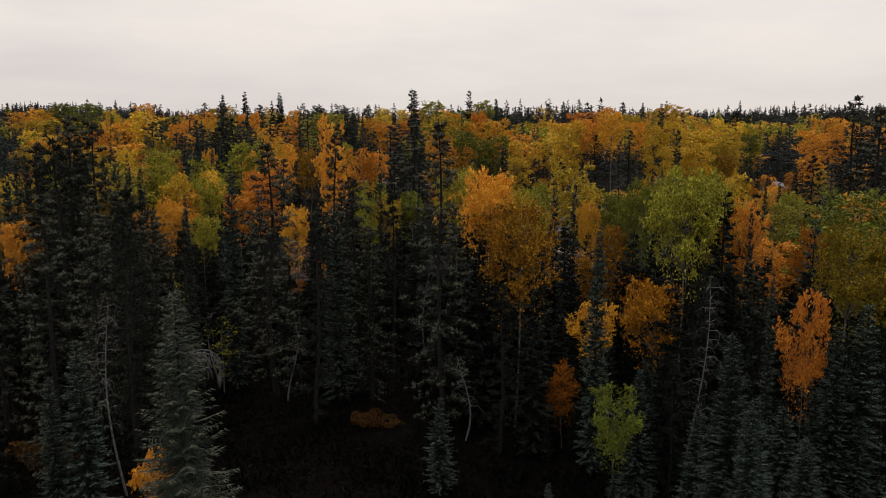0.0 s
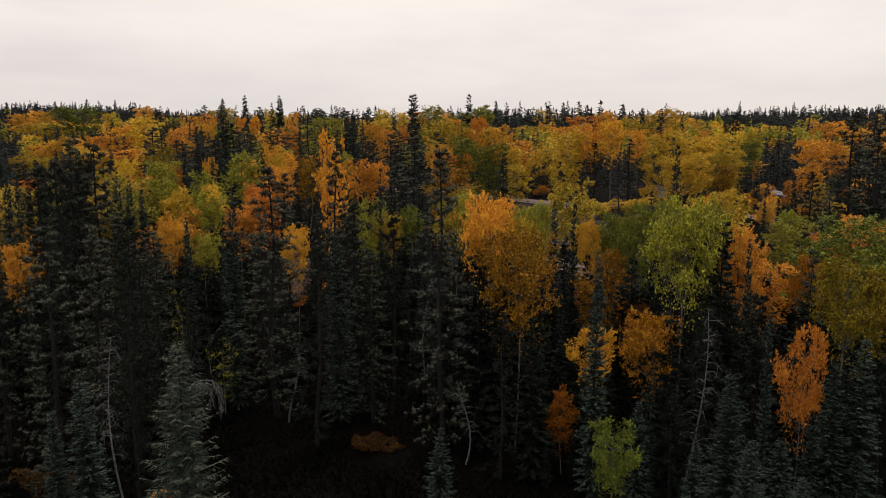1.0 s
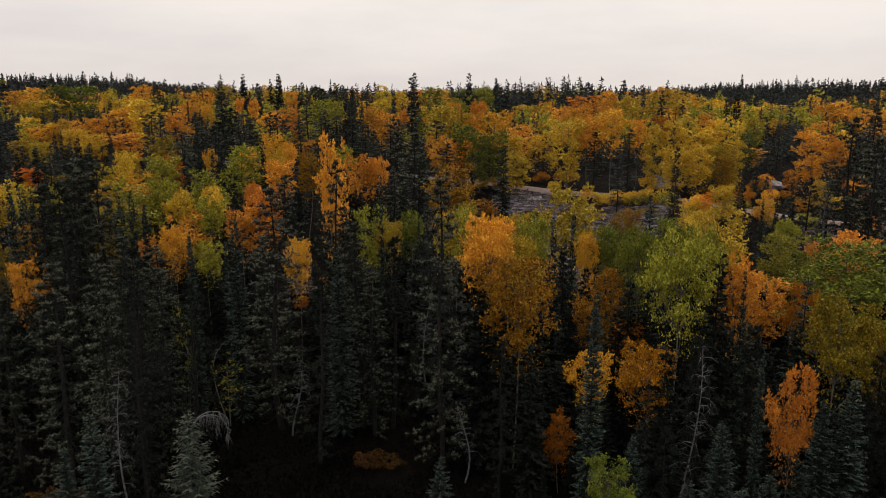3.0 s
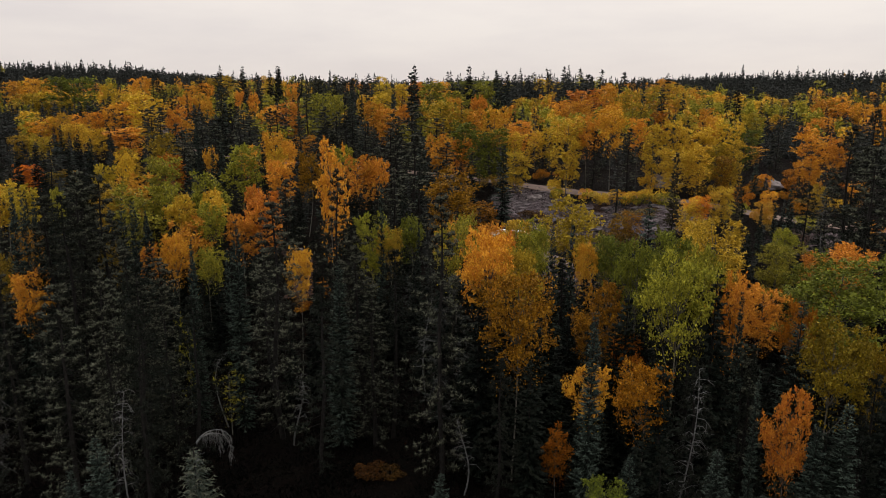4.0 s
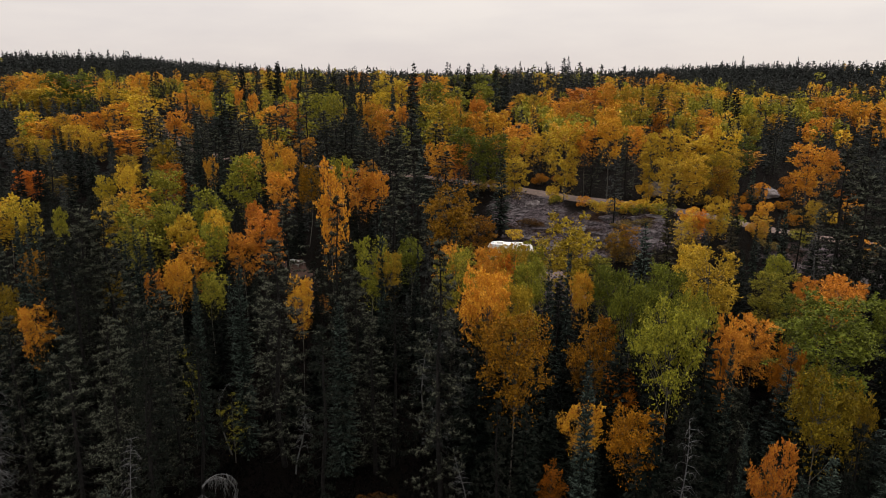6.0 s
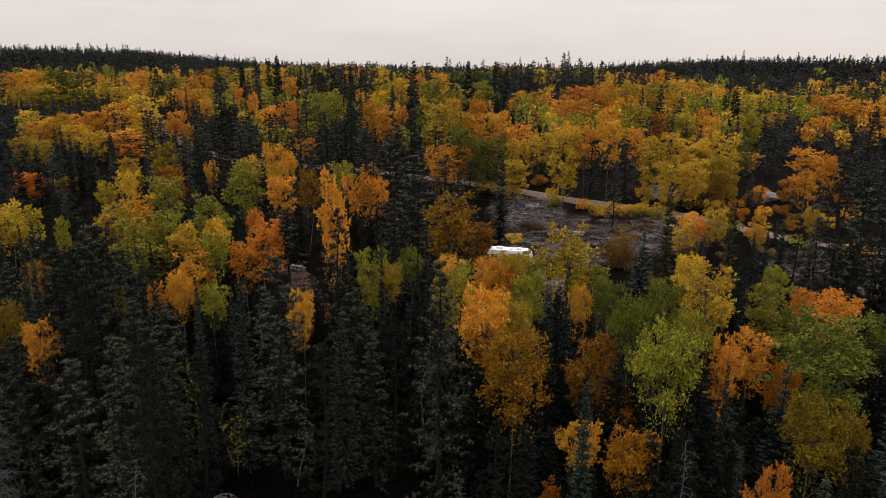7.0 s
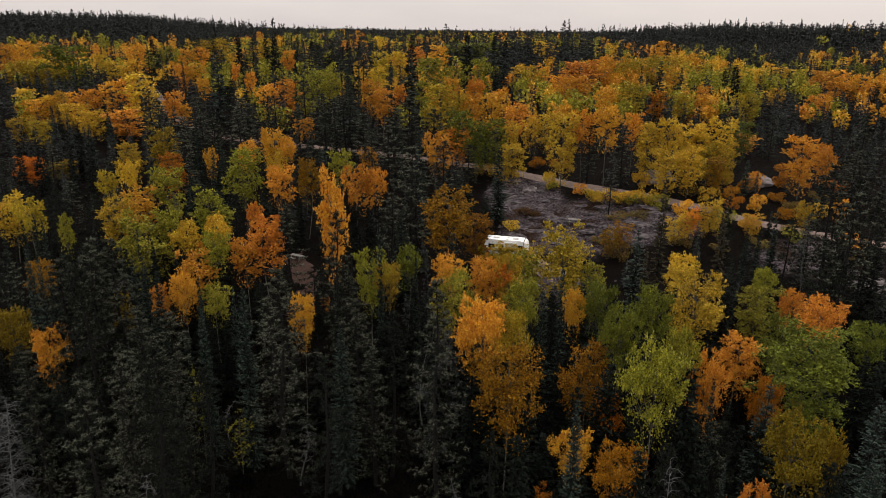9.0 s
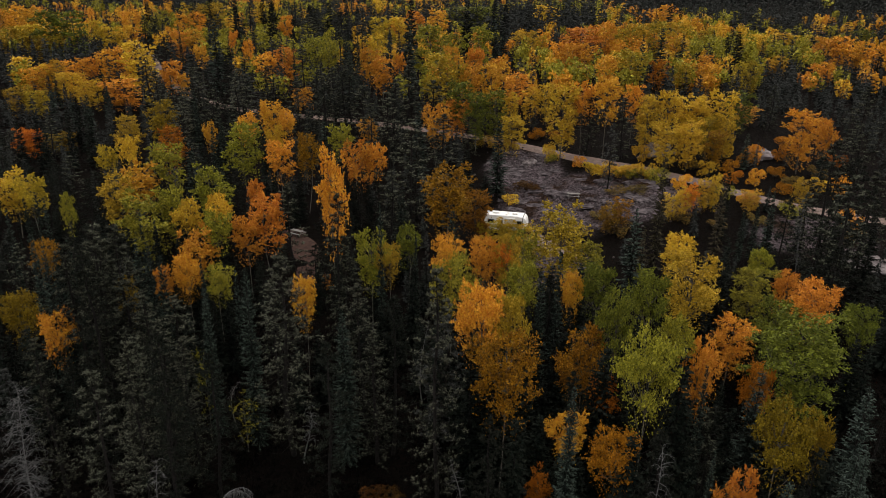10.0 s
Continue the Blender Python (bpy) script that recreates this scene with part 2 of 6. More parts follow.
# ---- trees: each kind is built a few times over, then set out ----
def aspen_meshes(seed, count, leaf, tall=14.0, wide=5.0, lobes=20, low=0.36, slim=False):
    """Trunk with limbs, and crown points: a trembling aspen or birch, lobed and open."""
    rng = np.random.default_rng(seed)
    t = Tubes(7)
    bend = rng.normal(size=2) * 0.35
    zs = np.linspace(0, 0.93, 8)
    axis = np.array([[bend[0] * np.sin(2.5 * z), bend[1] * np.sin(2.1 * z + 0.4) - bend[1] * np.sin(0.4), z * tall] for z in zs])
    t.add(axis, 0.075 * (1 - zs) ** 0.8 + 0.015)
    skew = rng.uniform(0, 6.28, 2)
    pts = []
    for i in range(lobes):
        u = ((i + 0.5) / lobes) ** 0.8
        a = i * 2.39996 + rng.normal() * 0.5
        uneven = 1 + 0.15 * np.sin(a + skew[0] + 3 * u) + 0.12 * np.sin(2 * a + skew[1] - 5 * u)
        env = ((wide / 2) * (np.sin(np.pi * (0.16 + 0.57 * u)) ** 0.7) - 0.15) * uneven
        r = env * rng.uniform(0.05, 1.0) ** 0.5
        z = tall * min(0.985, low + 0.075 + (0.91 - low) * u + rng.normal() * 0.018)
        R = rng.uniform(0.46, 1.0) * (wide / 5.0) * (0.9 if u > 0.8 else 1.0)
        c = np.array([r * np.cos(a), r * np.sin(a), z - R * 0.5])
        k = int(np.clip((z - 1.1 - 0.25 * r) / tall / 0.93 * 7, 0, 6.99))
        s0 = axis[k]
        m = (s0 + c) / 2 + (0, 0, -0.2)
        t.add([s0, m, c], [0.032, 0.022, 0.008], 4)
        n = int(count / lobes * (R / 0.72) ** 2 * 0.62)
        d = unit(rng.normal(size=(n, 3)) + (0, 0, 0.4))
        rad = R * rng.uniform(0.35, 1.12, n) ** 0.5
        p = c + d * rad[:, None] * (1.04, 1.04, 0.88)
        tuft = p[:max(3, n // 13)]              # leaves crowd round the twig ends
        pts.append(tuft[rng.integers(0, len(tuft), n)] + rng.normal(size=(n, 3)) * (0.17, 0.17, 0.13) * R)
        for _ in range(5):                      # shoots that break the outline
            d = unit(rng.normal(size=3) * (1, 1, 0.7) + (np.cos(a) * 0.5, np.sin(a) * 0.5, 0.55))
            n = max(4, int(count / lobes * 0.075))
            f = rng.uniform(0.6, 1.55, n)
            pts.append(c + d * (R * f * 1.1)[:, None] + rng.normal(size=(n, 3)) * (0.14 * R + 0.03) * (1.6 - 0.8 * f)[:, None])
    stray = int(count * 0.07)
    u = rng.uniform(0, 1, stray)
    a = rng.uniform(0, 2 * np.pi, stray)
    env = (wide / 2) * (np.sin(np.pi * (0.12 + 0.80 * u)) ** 0.75) * rng.uniform(0.4, 1.08, stray)
    pts.append(np.stack([env * np.cos(a), env * np.sin(a), tall * (low - 0.10 + (1.08 - low) * u)], 1))
    p = np.concatenate(pts)
    p[:, 2] *= tall / np.percentile(p[:, 2], 98.5)
    p[:, :2] *= wide / 2 / np.percentile(np.hypot(p[:, 0], p[:, 1]), 91)
    return t, leaves(p, leaf * rng.uniform(0.65, 1.25, len(p)), rng, 0.8)


def spruce_meshes(seed, tiers, step, width, tall=13.0, wide=3.6, open_=0.0, ragged=0.0):
    """Trunk and needle sprays of a white or black spruce: drooping whorls to a sharp tip."""
    rng = np.random.default_rng(seed)
    t = Tubes(6)
    zs = np.linspace(0, 1, 6)
    lean = rng.normal(size=2) * 0.12
    axis = np.stack([lean[0] * zs ** 2, lean[1] * zs ** 2, zs * tall], 1)
    t.add(axis, 0.15 * (1 - zs) + 0.012)
    B, T, W, S = [], [], [], []
    for i in range(tiers):
        u = 0.05 + 0.94 * ((i + rng.uniform(0, 0.8)) / tiers)
        z = u * tall
        reach = (wide / 2) * (1 - u) ** 0.64 * (0.55 + 0.45 * min(1, u / 0.16)) + 0.10
        nb = 8 if u < 0.6 else 6 if u < 0.9 else 4
        a0 = rng.uniform(0, 6.28)
        for k in range(nb):
            if rng.uniform() < open_:
                continue
            a = a0 + k * 2 * np.pi / nb + rng.normal() * 0.22
            L = reach * rng.uniform(0.62 - ragged, 1.16 + ragged)
            dr = -0.42 + 0.75 * u + rng.normal() * 0.1
            out = np.array([np.cos(a), np.sin(a), 0.0])
            side = np.array([-np.sin(a), np.cos(a), 0.0])
            s0 = np.array([lean[0] * u * u, lean[1] * u * u, z + rng.uniform(-0.6, 0.6) * tall / tiers * min(1, (1 - u) * 8)])
            n = max(2, int(L / step))
            s = (np.arange(n) + rng.uniform(0.2, 0.8, n)) / n
            along = s0 + out * (L * s)[:, None] + np.stack([0 * s, 0 * s, dr * L * s + 0.16 * L * s ** 2.2], 1)
            tw = (0.16 + 0.34 * (1 - s)) * min(1.0, 0.45 + L * 0.5)
            for sg in (-1, 1):
                tip = along + (out * 0.75 + side * sg * 0.8) * tw[:, None] + np.stack([0 * s, 0 * s, -0.24 * tw], 1)
                B.append(along)
                T.append(tip)
                W.append(np.full(n, width) * rng.uniform(0.7, 1.3, n))
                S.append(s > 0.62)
            end = s0 + out * L + (0, 0, dr * L + 0.16 * L)
            B.append(s0[None] + out * L * 0.25 + (0, 0, dr * L * 0.25))
            T.append(end[None] + rng.normal(size=(1, 3)) * 0.04)
            W.append(np.array([width * 1.3]))
            S.append(np.array([True]))
    B.append(np.array([[lean[0], lean[1], tall * 0.955]]))
    T.append(np.array([[lean[0], lean[1], tall * 1.01]]))
    W.append(np.array([0.09]))
    S.append(np.array([True]))
    return t, (*blades(np.concatenate(B), np.concatenate(T), np.concatenate(W), rng, 0.6), np.concatenate(S))


def pine_meshes(seed, boughs, tufts, needles, length, width, tall=16.0, wide=4.6):
    """Trunk, bare lower twigs and tufted boughs of a ragged jack pine."""
    rng = np.random.default_rng(seed)
    t = Tubes(6)
    zs = np.linspace(0, 1, 8)
    kink = np.cumsum(rng.normal(size=(8, 2)) * 0.10, 0)
    axis = np.column_stack([kink - kink[0], zs * tall])
    t.add(axis, 0.17 * (1 - zs) ** 0.8 + 0.02)
    B, T, S = [], [], []
    for i in range(boughs):
        u = 0.06 + 0.93 * ((i + rng.uniform()) / boughs)
        k = u * 7
        s0 = axis[int(k)] + (axis[min(int(k) + 1, 7)] - axis[int(k)]) * (k - int(k))
        shape = np.interp(u, [0.06, 0.25, 0.55, 0.80, 1.0], [0.70, 0.95, 1.0, 0.66, 0.10])
        L = wide / 2 * shape * rng.uniform(0.5, 1.12)
        a = i * 2.39996 + rng.normal() * 0.5
        out = np.array([np.cos(a), np.sin(a), rng.uniform(-0.65, -0.15) + 0.6 * (u - 0.4)])
        bow = rng.uniform(0.05, 0.30) * L
        p = [s0, s0 + out * L * 0.5 + (0, 0, -bow * 0.4), s0 + out * L + (0, 0, bow)]
        t.add(p, [0.035, 0.02, 0.006], 3)
        if u < 0.16 and rng.uniform() < 0.35:
            continue
        for j in range(tufts):
            f = 0.30 + 0.74 * ((j + rng.uniform(0.2, 0.8)) / tufts) ** 0.8
            c = (p[0] * (1 - f) ** 2 + p[1] * 2 * f * (1 - f) + p[2] * f * f) + rng.normal(size=3) * (0.15, 0.15, 0.06) * (0.5 + 0.4 * L)
            d = unit(rng.normal(size=(needles, 3)) + out * 0.4 + (0, 0, 0.35))
            B.append(np.repeat(c[None], needles, 0) + d * 0.03)
            T.append(c + d * (length * rng.uniform(0.6, 1.2, needles))[:, None])
            # only upward needles of the outer bough get the paler tone, as painted top light
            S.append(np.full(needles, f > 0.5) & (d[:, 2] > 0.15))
    b, q = np.concatenate(B), np.concatenate(T)
    return t, (*blades(b, q, width * rng.uniform(0.7, 1.3, len(b)), rng, 0.0), np.concatenate(S))


def shrub_meshes(seed, count, leaf, tall=2.2, wide=3.0):
    """Many thin stems from the ground with a low, uneven crown."""
    rng = np.random.default_rng(seed)
    t = Tubes(3)
    pts = []
    for i in range(11):
        a, r = i * 2.39996, wide / 2 * math.sqrt((i + 0.5) / 11) * 0.85
        R = rng.uniform(0.38, 0.62)
        c = np.array([r * math.cos(a), r * math.sin(a), (tall - R) * rng.uniform(0.15, 1.0) * (1 - 0.3 * r / wide) + 0.15])
        t.add([c * (0.25, 0.25, 0), c * (0.6, 0.6, 0.5), c], [0.03, 0.02, 0.008])
        d = unit(rng.normal(size=(count // 11, 3)) + (0, 0, 0.2))
        pts.append(c + d * R * rng.uniform(0.5, 1.15, (count // 11, 1)) ** 0.6)
    p = np.concatenate(pts)
    return t, leaves(p, leaf * rng.uniform(0.65, 1.25, len(p)), rng)


FORM = {
    "shrub": (2.2, 3.0),
    "aspen": (14.0, 5.0), "spruce": (13.0, 3.6), "pine": (16.0, 4.6), "sapling": (14.0, 5.0),
}
RAW, MADE = {}, {}
LOWS = (0.16, 0.36, 0.52, 0.66)
for i in range(8):
    low = LOWS[i // 2]
    RAW["aspen", "near", i] = aspen_meshes(100 + i, int(15500 - 10000 * low), 0.088, lobes=int(44 - 30 * low) + i % 2 * 4, low=low)
for i in range(8):
    low = LOWS[i // 2]
    RAW["aspen", "mid", i] = aspen_meshes(120 + i, int(8600 - 5000 * low), 0.128, lobes=int(36 - 24 * low) + i % 2 * 2, low=low)
for i in range(8):
    low = LOWS[i // 2]
    RAW["aspen", "far", i] = aspen_meshes(130 + i, int(4600 - 2600 * low), 0.172, lobes=int(34 - 24 * low) + i % 2 * 2, low=low)
for i in range(3):
    RAW["shrub", "near", i] = shrub_meshes(160 + i, 1500, 0.085)
for i in range(2):
    RAW["sapling", "near", i] = aspen_meshes(140 + i, 1000, 0.13, lobes=15, low=0.22)
for i in range(5):
    RAW["spruce", "near", i] = spruce_meshes(200 + i, 58, 0.135, 0.10, open_=0.05 + 0.05 * i, ragged=0.03 * i)
for i in range(2):
    RAW["spruce", "fine", i] = spruce_meshes(210 + i, 110, 0.095, 0.055, open_=0.12, ragged=0.12)
for i in range(3):
    RAW["spruce", "mid", i] = spruce_meshes(220 + i, 32, 0.27, 0.25, open_=0.06 + 0.06 * i, ragged=0.08 * i)
for i in range(5):
    RAW["pine", "near", i] = pine_meshes(300 + i, 84, 9, 17, 0.23, 0.055)
for i in range(3):
    RAW["pine", "mid", i] = pine_meshes(320 + i, 56, 6, 11, 0.34, 0.115)
VARIANTS = {key: len([1 for r in RAW if r[:2] == key]) for key in {r[:2] for r in RAW}}

LABELS = {
    "bronze": "birch with bronze-gold autumn leaves and several pale stems",
    "olive": "birch with dull yellow-olive autumn leaves and pale stems",
    "red": "small tree in vivid orange-red autumn leaf by the road",
    "gold": "aspen with bright golden-yellow autumn leaves and slender pale trunk",
    "amber": "aspen with deep amber autumn leaves on the forest floor",
    "orange": "aspen in full orange autumn colour among dark conifers",
    "rust": "low birch with rusty orange-brown autumn leaves",
    "lime": "aspen with yellow-green leaves just turning in autumn",
    "goldlime": "aspen half turned from green to golden yellow",
    "limesparse": "thin young birch with sparse yellow-green leaves",
    "green": "broad aspen still in olive-green leaf, pale trunk",
    "brown": "small tree with dull brown thinning leaves beside the clearing",
}
CONIFER_LABELS = {
    ("spruce", "dark"): "dark green narrow spruce with a sharp pointed top, needles toned down as shade",
    ("spruce", "green"): "blue-green spruce with paler tips and layered drooping boughs",
    ("pine", "olive"): "dense olive-grey jack pine with a soft ragged crown",
    ("spruce", "grey"): "tall grey-green spruce hung with pale lichen",
    ("spruce", "brown"): "narrow spruce with browned thinning needles",
    ("pine", "dark"): "tall ragged jack pine with dark olive tufted boughs toned down as shade",
    ("pine", "grey"): "old grey jack pine with many bare dead twigs",
}
SHRUB_LABELS = {
    "russet": "low dull russet shrub on the dark forest floor",
    "bronze": "birch with bronze-gold autumn leaves and several pale stems",
    "olive": "birch with dull yellow-olive autumn leaves and pale stems",
    "red": "small tree in vivid orange-red autumn leaf by the road",
    "gold": "low golden-yellow shrub beside the gravel road",
    "amber": "low amber shrub on the forest floor",
    "rust": "low rust-red shrub on the dark forest floor",
    "brown": "low brown shrub on the rocky clearing",
    "lime": "low yellow-green shrub beside the road",
}
MASTERS = {}


def master(kind, colour, level, i):
    """Trunk and crown meshes of one tree, shared by all its like."""
    key = (kind, colour, level, i)
    if key not in MASTERS:
        tubes, (v, f, *tips) = RAW[kind, level, i]
        broad = kind in ("aspen", "sapling", "shrub")
        bark = BARK_PALE if broad else BARK_DARK
        crown = [LEAF[colour]] if broad else [NEEDLE[colour], NEEDLE_TIP[colour]] if kind == "spruce" else [PINE_NEEDLE[colour], PINE_LIT_TIP[colour]]
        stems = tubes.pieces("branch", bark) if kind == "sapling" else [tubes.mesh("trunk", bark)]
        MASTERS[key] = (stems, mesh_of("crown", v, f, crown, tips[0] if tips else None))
    return MASTERS[key]


tree_rng = random.Random(7)
TREE_SPOTS = []
FAR_SPRUCES = []


def tree(kind, colour, x, y, h, w, deep=0.5):
    """One tree with its trunk and crown, rooted in the ground; deep: the crown's share of its height."""
    if kind == "spruce" and y > 265:            # too far off to pick out one by one
        FAR_SPRUCES.append((x, y, h, w))
        TREE_SPOTS.append((x, y, w))
        return None
    level = "near" if y < (76 if kind == "aspen" else 62) or kind in ("sapling", "shrub") else "mid"
    if kind == "aspen" and y > 140:
        level = "far"
    if colour == "dark" and y > 34:             # trees behind and between, in the tone painted dark for shade
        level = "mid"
    if kind == "spruce" and y < 34:
        level = "fine"
    i = tree_rng.randrange(VARIANTS[kind, level])
    if kind == "aspen":
        want = 1 - deep
        i = 2 * min(range(len(LOWS)), key=lambda k: abs(LOWS[k] - want)) + i % 2
    stems, crown = master(kind, colour, level, i)
    tall, wide = FORM[kind]
    name = {"shrub": "shrub", "aspen": "aspen_tree", "sapling": "birch_sapling", "spruce": "spruce_tree", "pine": "pine_tree"}[kind]
    base = new(name)
    base.empty_display_size = 0.3
    s = w / wide
    base.matrix_world = pose(x, y, gz(x, y) - 0.15, 0, 0, tree_rng.uniform(0, 360)) @ Matrix.Diagonal((s, s, h / tall, 1))
    part("trunk", stems[0], None, base)
    for stem in stems[1:]:
        part("branch", stem, None, base)
    part("crown", crown, None, base)
    broad = kind in ("aspen", "sapling", "shrub")
    label = SHRUB_LABELS[colour] if kind == "shrub" else LABELS[colour] if broad else CONIFER_LABELS[kind, colour]
    group = {"shrub": "low shrubs", "aspen": "broadleaf trees of the forest", "sapling": "young birches", "spruce": "spruces of the forest", "pine": "pines of the forest"}[kind]
    TREE_SPOTS.append((x, y, w))
    return tagged(base, label, "shrub" if kind == "shrub" else "tree", group)


def grove(kind, colour, rows):
    for row in rows:
        tree(kind, colour, *row)


# ---- the ground: one sheet to the horizon ----
def steps(*runs):
    out = []
    for a, b, d in runs:
        out += list(np.arange(a, b, d))
    return np.array(out + [runs[-1][1]])


ROUTE = ((-118, 275), (-94, 235), (-78, 203), (-64, 180), (-50, 167), (-33, 161.5), (-14, 156), (0, 151), (15, 144.5), (21, 138.5), (31, 126.5), (38.5, 117.5), (46, 110), (50, 105.5), (60, 99.5), (75, 94), (100, 90))
CLEARING = ((24, 112, 15, 13), (16, 128, 8, 14), (15, 92, 7, 8), (33, 107, 9, 7), (52, 92, 9, 8))


def bare(x, y):
    """How bare the ground is: 1 inside the rocky clearing."""
    v = np.zeros(np.shape(x))
    for cx, cy, rx, ry in CLEARING:
        v = np.maximum(v, 1 - ease(0.75, 1.1, np.hypot((x - cx) / rx, (y - cy) / ry)))
    return v


gx = steps((-6000, -600, 400), (-600, -110, 35), (-110, -50, 4), (-50, 70, 1.0), (70, 150, 4), (150, 640, 35), (640, 6000, 400))
gy = steps((-4000, -200, 400), (-200, 20, 20), (20, 60, 2), (60, 150, 1.0), (150, 240, 4), (240, 640, 20), (640, 6000, 300))
X, Y = np.meshgrid(gx, gy)
Z = ground_z(X, Y)
rough = np.array([noise.fractal(Vector((x * 0.16, y * 0.16, 0.0)), 1.0, 2.0, 4) if abs(x) < 110 and 20 < y < 240 else 0.0 for x, y in zip(X.ravel(), Y.ravel())]).reshape(X.shape)
even = np.full(X.shape, 99.0)                  # the ground lies even along the road
for (ax, ay), (bx, by) in zip(ROUTE, ROUTE[1:]):
    q = np.clip(((X - ax) * (bx - ax) + (Y - ay) * (by - ay)) / ((bx - ax) ** 2 + (by - ay) ** 2), 0, 1)
    even = np.minimum(even, np.hypot(X - ax - q * (bx - ax), Y - ay - q * (by - ay)))
Z = Z + rough * (0.22 + 0.50 * bare(X, Y)) * ease(2.2, 5.5, even) - 0.05
nx = len(gx)
idx = np.arange(len(gy) * nx).reshape(len(gy), nx)
quads = np.stack([idx[:-1, :-1], idx[:-1, 1:], idx[1:, 1:], idx[1:, :-1]], -1).reshape(-1, 4)

GROUND, nt, bsdf = material("forest_floor")
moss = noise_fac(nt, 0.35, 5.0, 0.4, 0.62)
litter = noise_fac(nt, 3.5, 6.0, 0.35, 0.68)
# moss and litter tones pushed near black, painting the shade under the trees
floor_shade_col = mix_rgb(nt, moss, (0.0035, 0.0031, 0.0028), (0.006, 0.0055, 0.004))
floor_shade_col = mix_rgb(nt, litter, floor_shade_col, (0.0075, 0.0045, 0.0038))
vein = noise_fac(nt, 1.7, 11.0, 0.43, 0.63, rough=0.82)
rock_col = mix_rgb(nt, vein, (0.018, 0.0135, 0.0155), (0.225, 0.182, 0.195))
rock_col = mix_rgb(nt, noise_fac(nt, 0.16, 6.0, 0.50, 0.64), rock_col, mix_rgb(nt, vein, (0.014, 0.008, 0.006), (0.060, 0.034, 0.022)))
attr = nt.nodes.new("ShaderNodeAttribute")
attr.attribute_name = "bare_ground"
edge = nt.nodes.new("ShaderNodeMath")
edge.operation = "MULTIPLY_ADD"
edge.inputs[1].default_value, edge.inputs[2].default_value = 0.9, -0.45
nt.links.new(noise_fac(nt, 0.5, 5.0, 0.3, 0.7), edge.inputs[0])
add = nt.nodes.new("ShaderNodeMath")
add.operation, add.use_clamp = "ADD", True
nt.links.new(edge.outputs[0], add.inputs[0])
nt.links.new(attr.outputs["Fac"], add.inputs[1])
cover = nt.nodes.new("ShaderNodeMath")
cover.operation, cover.use_clamp = "MULTIPLY", True
nt.links.new(add.outputs[0], cover.inputs[0])
nt.links.new(attr.outputs["Fac"], cover.inputs[1])
nt.links.new(mix_rgb(nt, cover.outputs[0], floor_shade_col, rock_col), bsdf.inputs["Base Color"])
bsdf.inputs["Roughness"].default_value, bsdf.inputs["Specular IOR Level"].default_value = 0.95, 0.03
bump(nt, bsdf, vein, 0.9, 0.22)
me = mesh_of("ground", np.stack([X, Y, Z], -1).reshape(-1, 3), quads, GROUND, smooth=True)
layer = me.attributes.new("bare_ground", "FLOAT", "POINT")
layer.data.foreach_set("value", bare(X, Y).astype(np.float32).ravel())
tagged(new("ground", me), "forest floor of moss and leaf litter painted near-black as shade, bare bedrock in the clearing", "ground", kind="structure")


# ---- the gravel road, winding behind the clearing ----
ROAD = plain("road_gravel", (0.105, 0.074, 0.062), (0.175, 0.130, 0.112), 1.2, 0.95, 0.4, 0.02)


def strip(name, label, points, half, mat=ROAD):
    """A road of some width along a line, laid just over the ground."""
    pts = []
    for (ax, ay), (bx, by) in zip(points, points[1:]):
        n = max(2, int(math.hypot(bx - ax, by - ay) / 1.5))
        pts += [(ax + (bx - ax) * i / n, ay + (by - ay) * i / n) for i in range(n)]
    pts = np.array(pts + [points[-1]], float)
    for _ in range(6):
        pts[1:-1] = (pts[:-2] + 2 * pts[1:-1] + pts[2:]) / 4
    d = unit(np.gradient(pts, axis=0))
    side = np.stack([-d[:, 1], d[:, 0]], 1)
    cols = []
    for k in (-1.0, -0.6, 0.0, 0.6, 1.0):
        wob = half * k * (1 + 0.08 * np.sin(np.arange(len(pts)) * 0.9 + 3 * k))
        q = pts + side * wob[:, None]
        z = ground_z(q[:, 0], q[:, 1]) + (0.05 if abs(k) < 0.9 else -0.12)
        cols.append(np.column_stack([q, z]))
    v = np.stack(cols, 1)
    ii = np.arange(v.shape[0] * 5).reshape(-1, 5)
    f = np.stack([ii[:-1, :-1], ii[:-1, 1:], ii[1:, 1:], ii[1:, :-1]], -1).reshape(-1, 4)
    me = mesh_of(name, v.reshape(-1, 3), f, mat, smooth=True)
    tagged(new(name, me), label, "road", kind="structure")
    return pts


ROAD_LINE = strip("road", "pale gravel road winding through the autumn forest", ROUTE, 1.7)
PAD_LINE = strip("pavement", "gravel parking pad of a campsite beside the trailer", [(14, 101), (16.5, 97), (18, 93), (20, 88)], 2.0)
DIRT = plain("campsite_dirt", (0.030, 0.017, 0.013), (0.066, 0.039, 0.031), 1.4, 0.95, 0.4, 0.02)
SITE_LINE = strip("pavement", "bare reddish-brown dirt of a shaded campsite", [(-22.5, 102.5), (-20.5, 98), (-18.6, 93), (-17.8, 89), (-17.4, 84)], 2.3, DIRT)


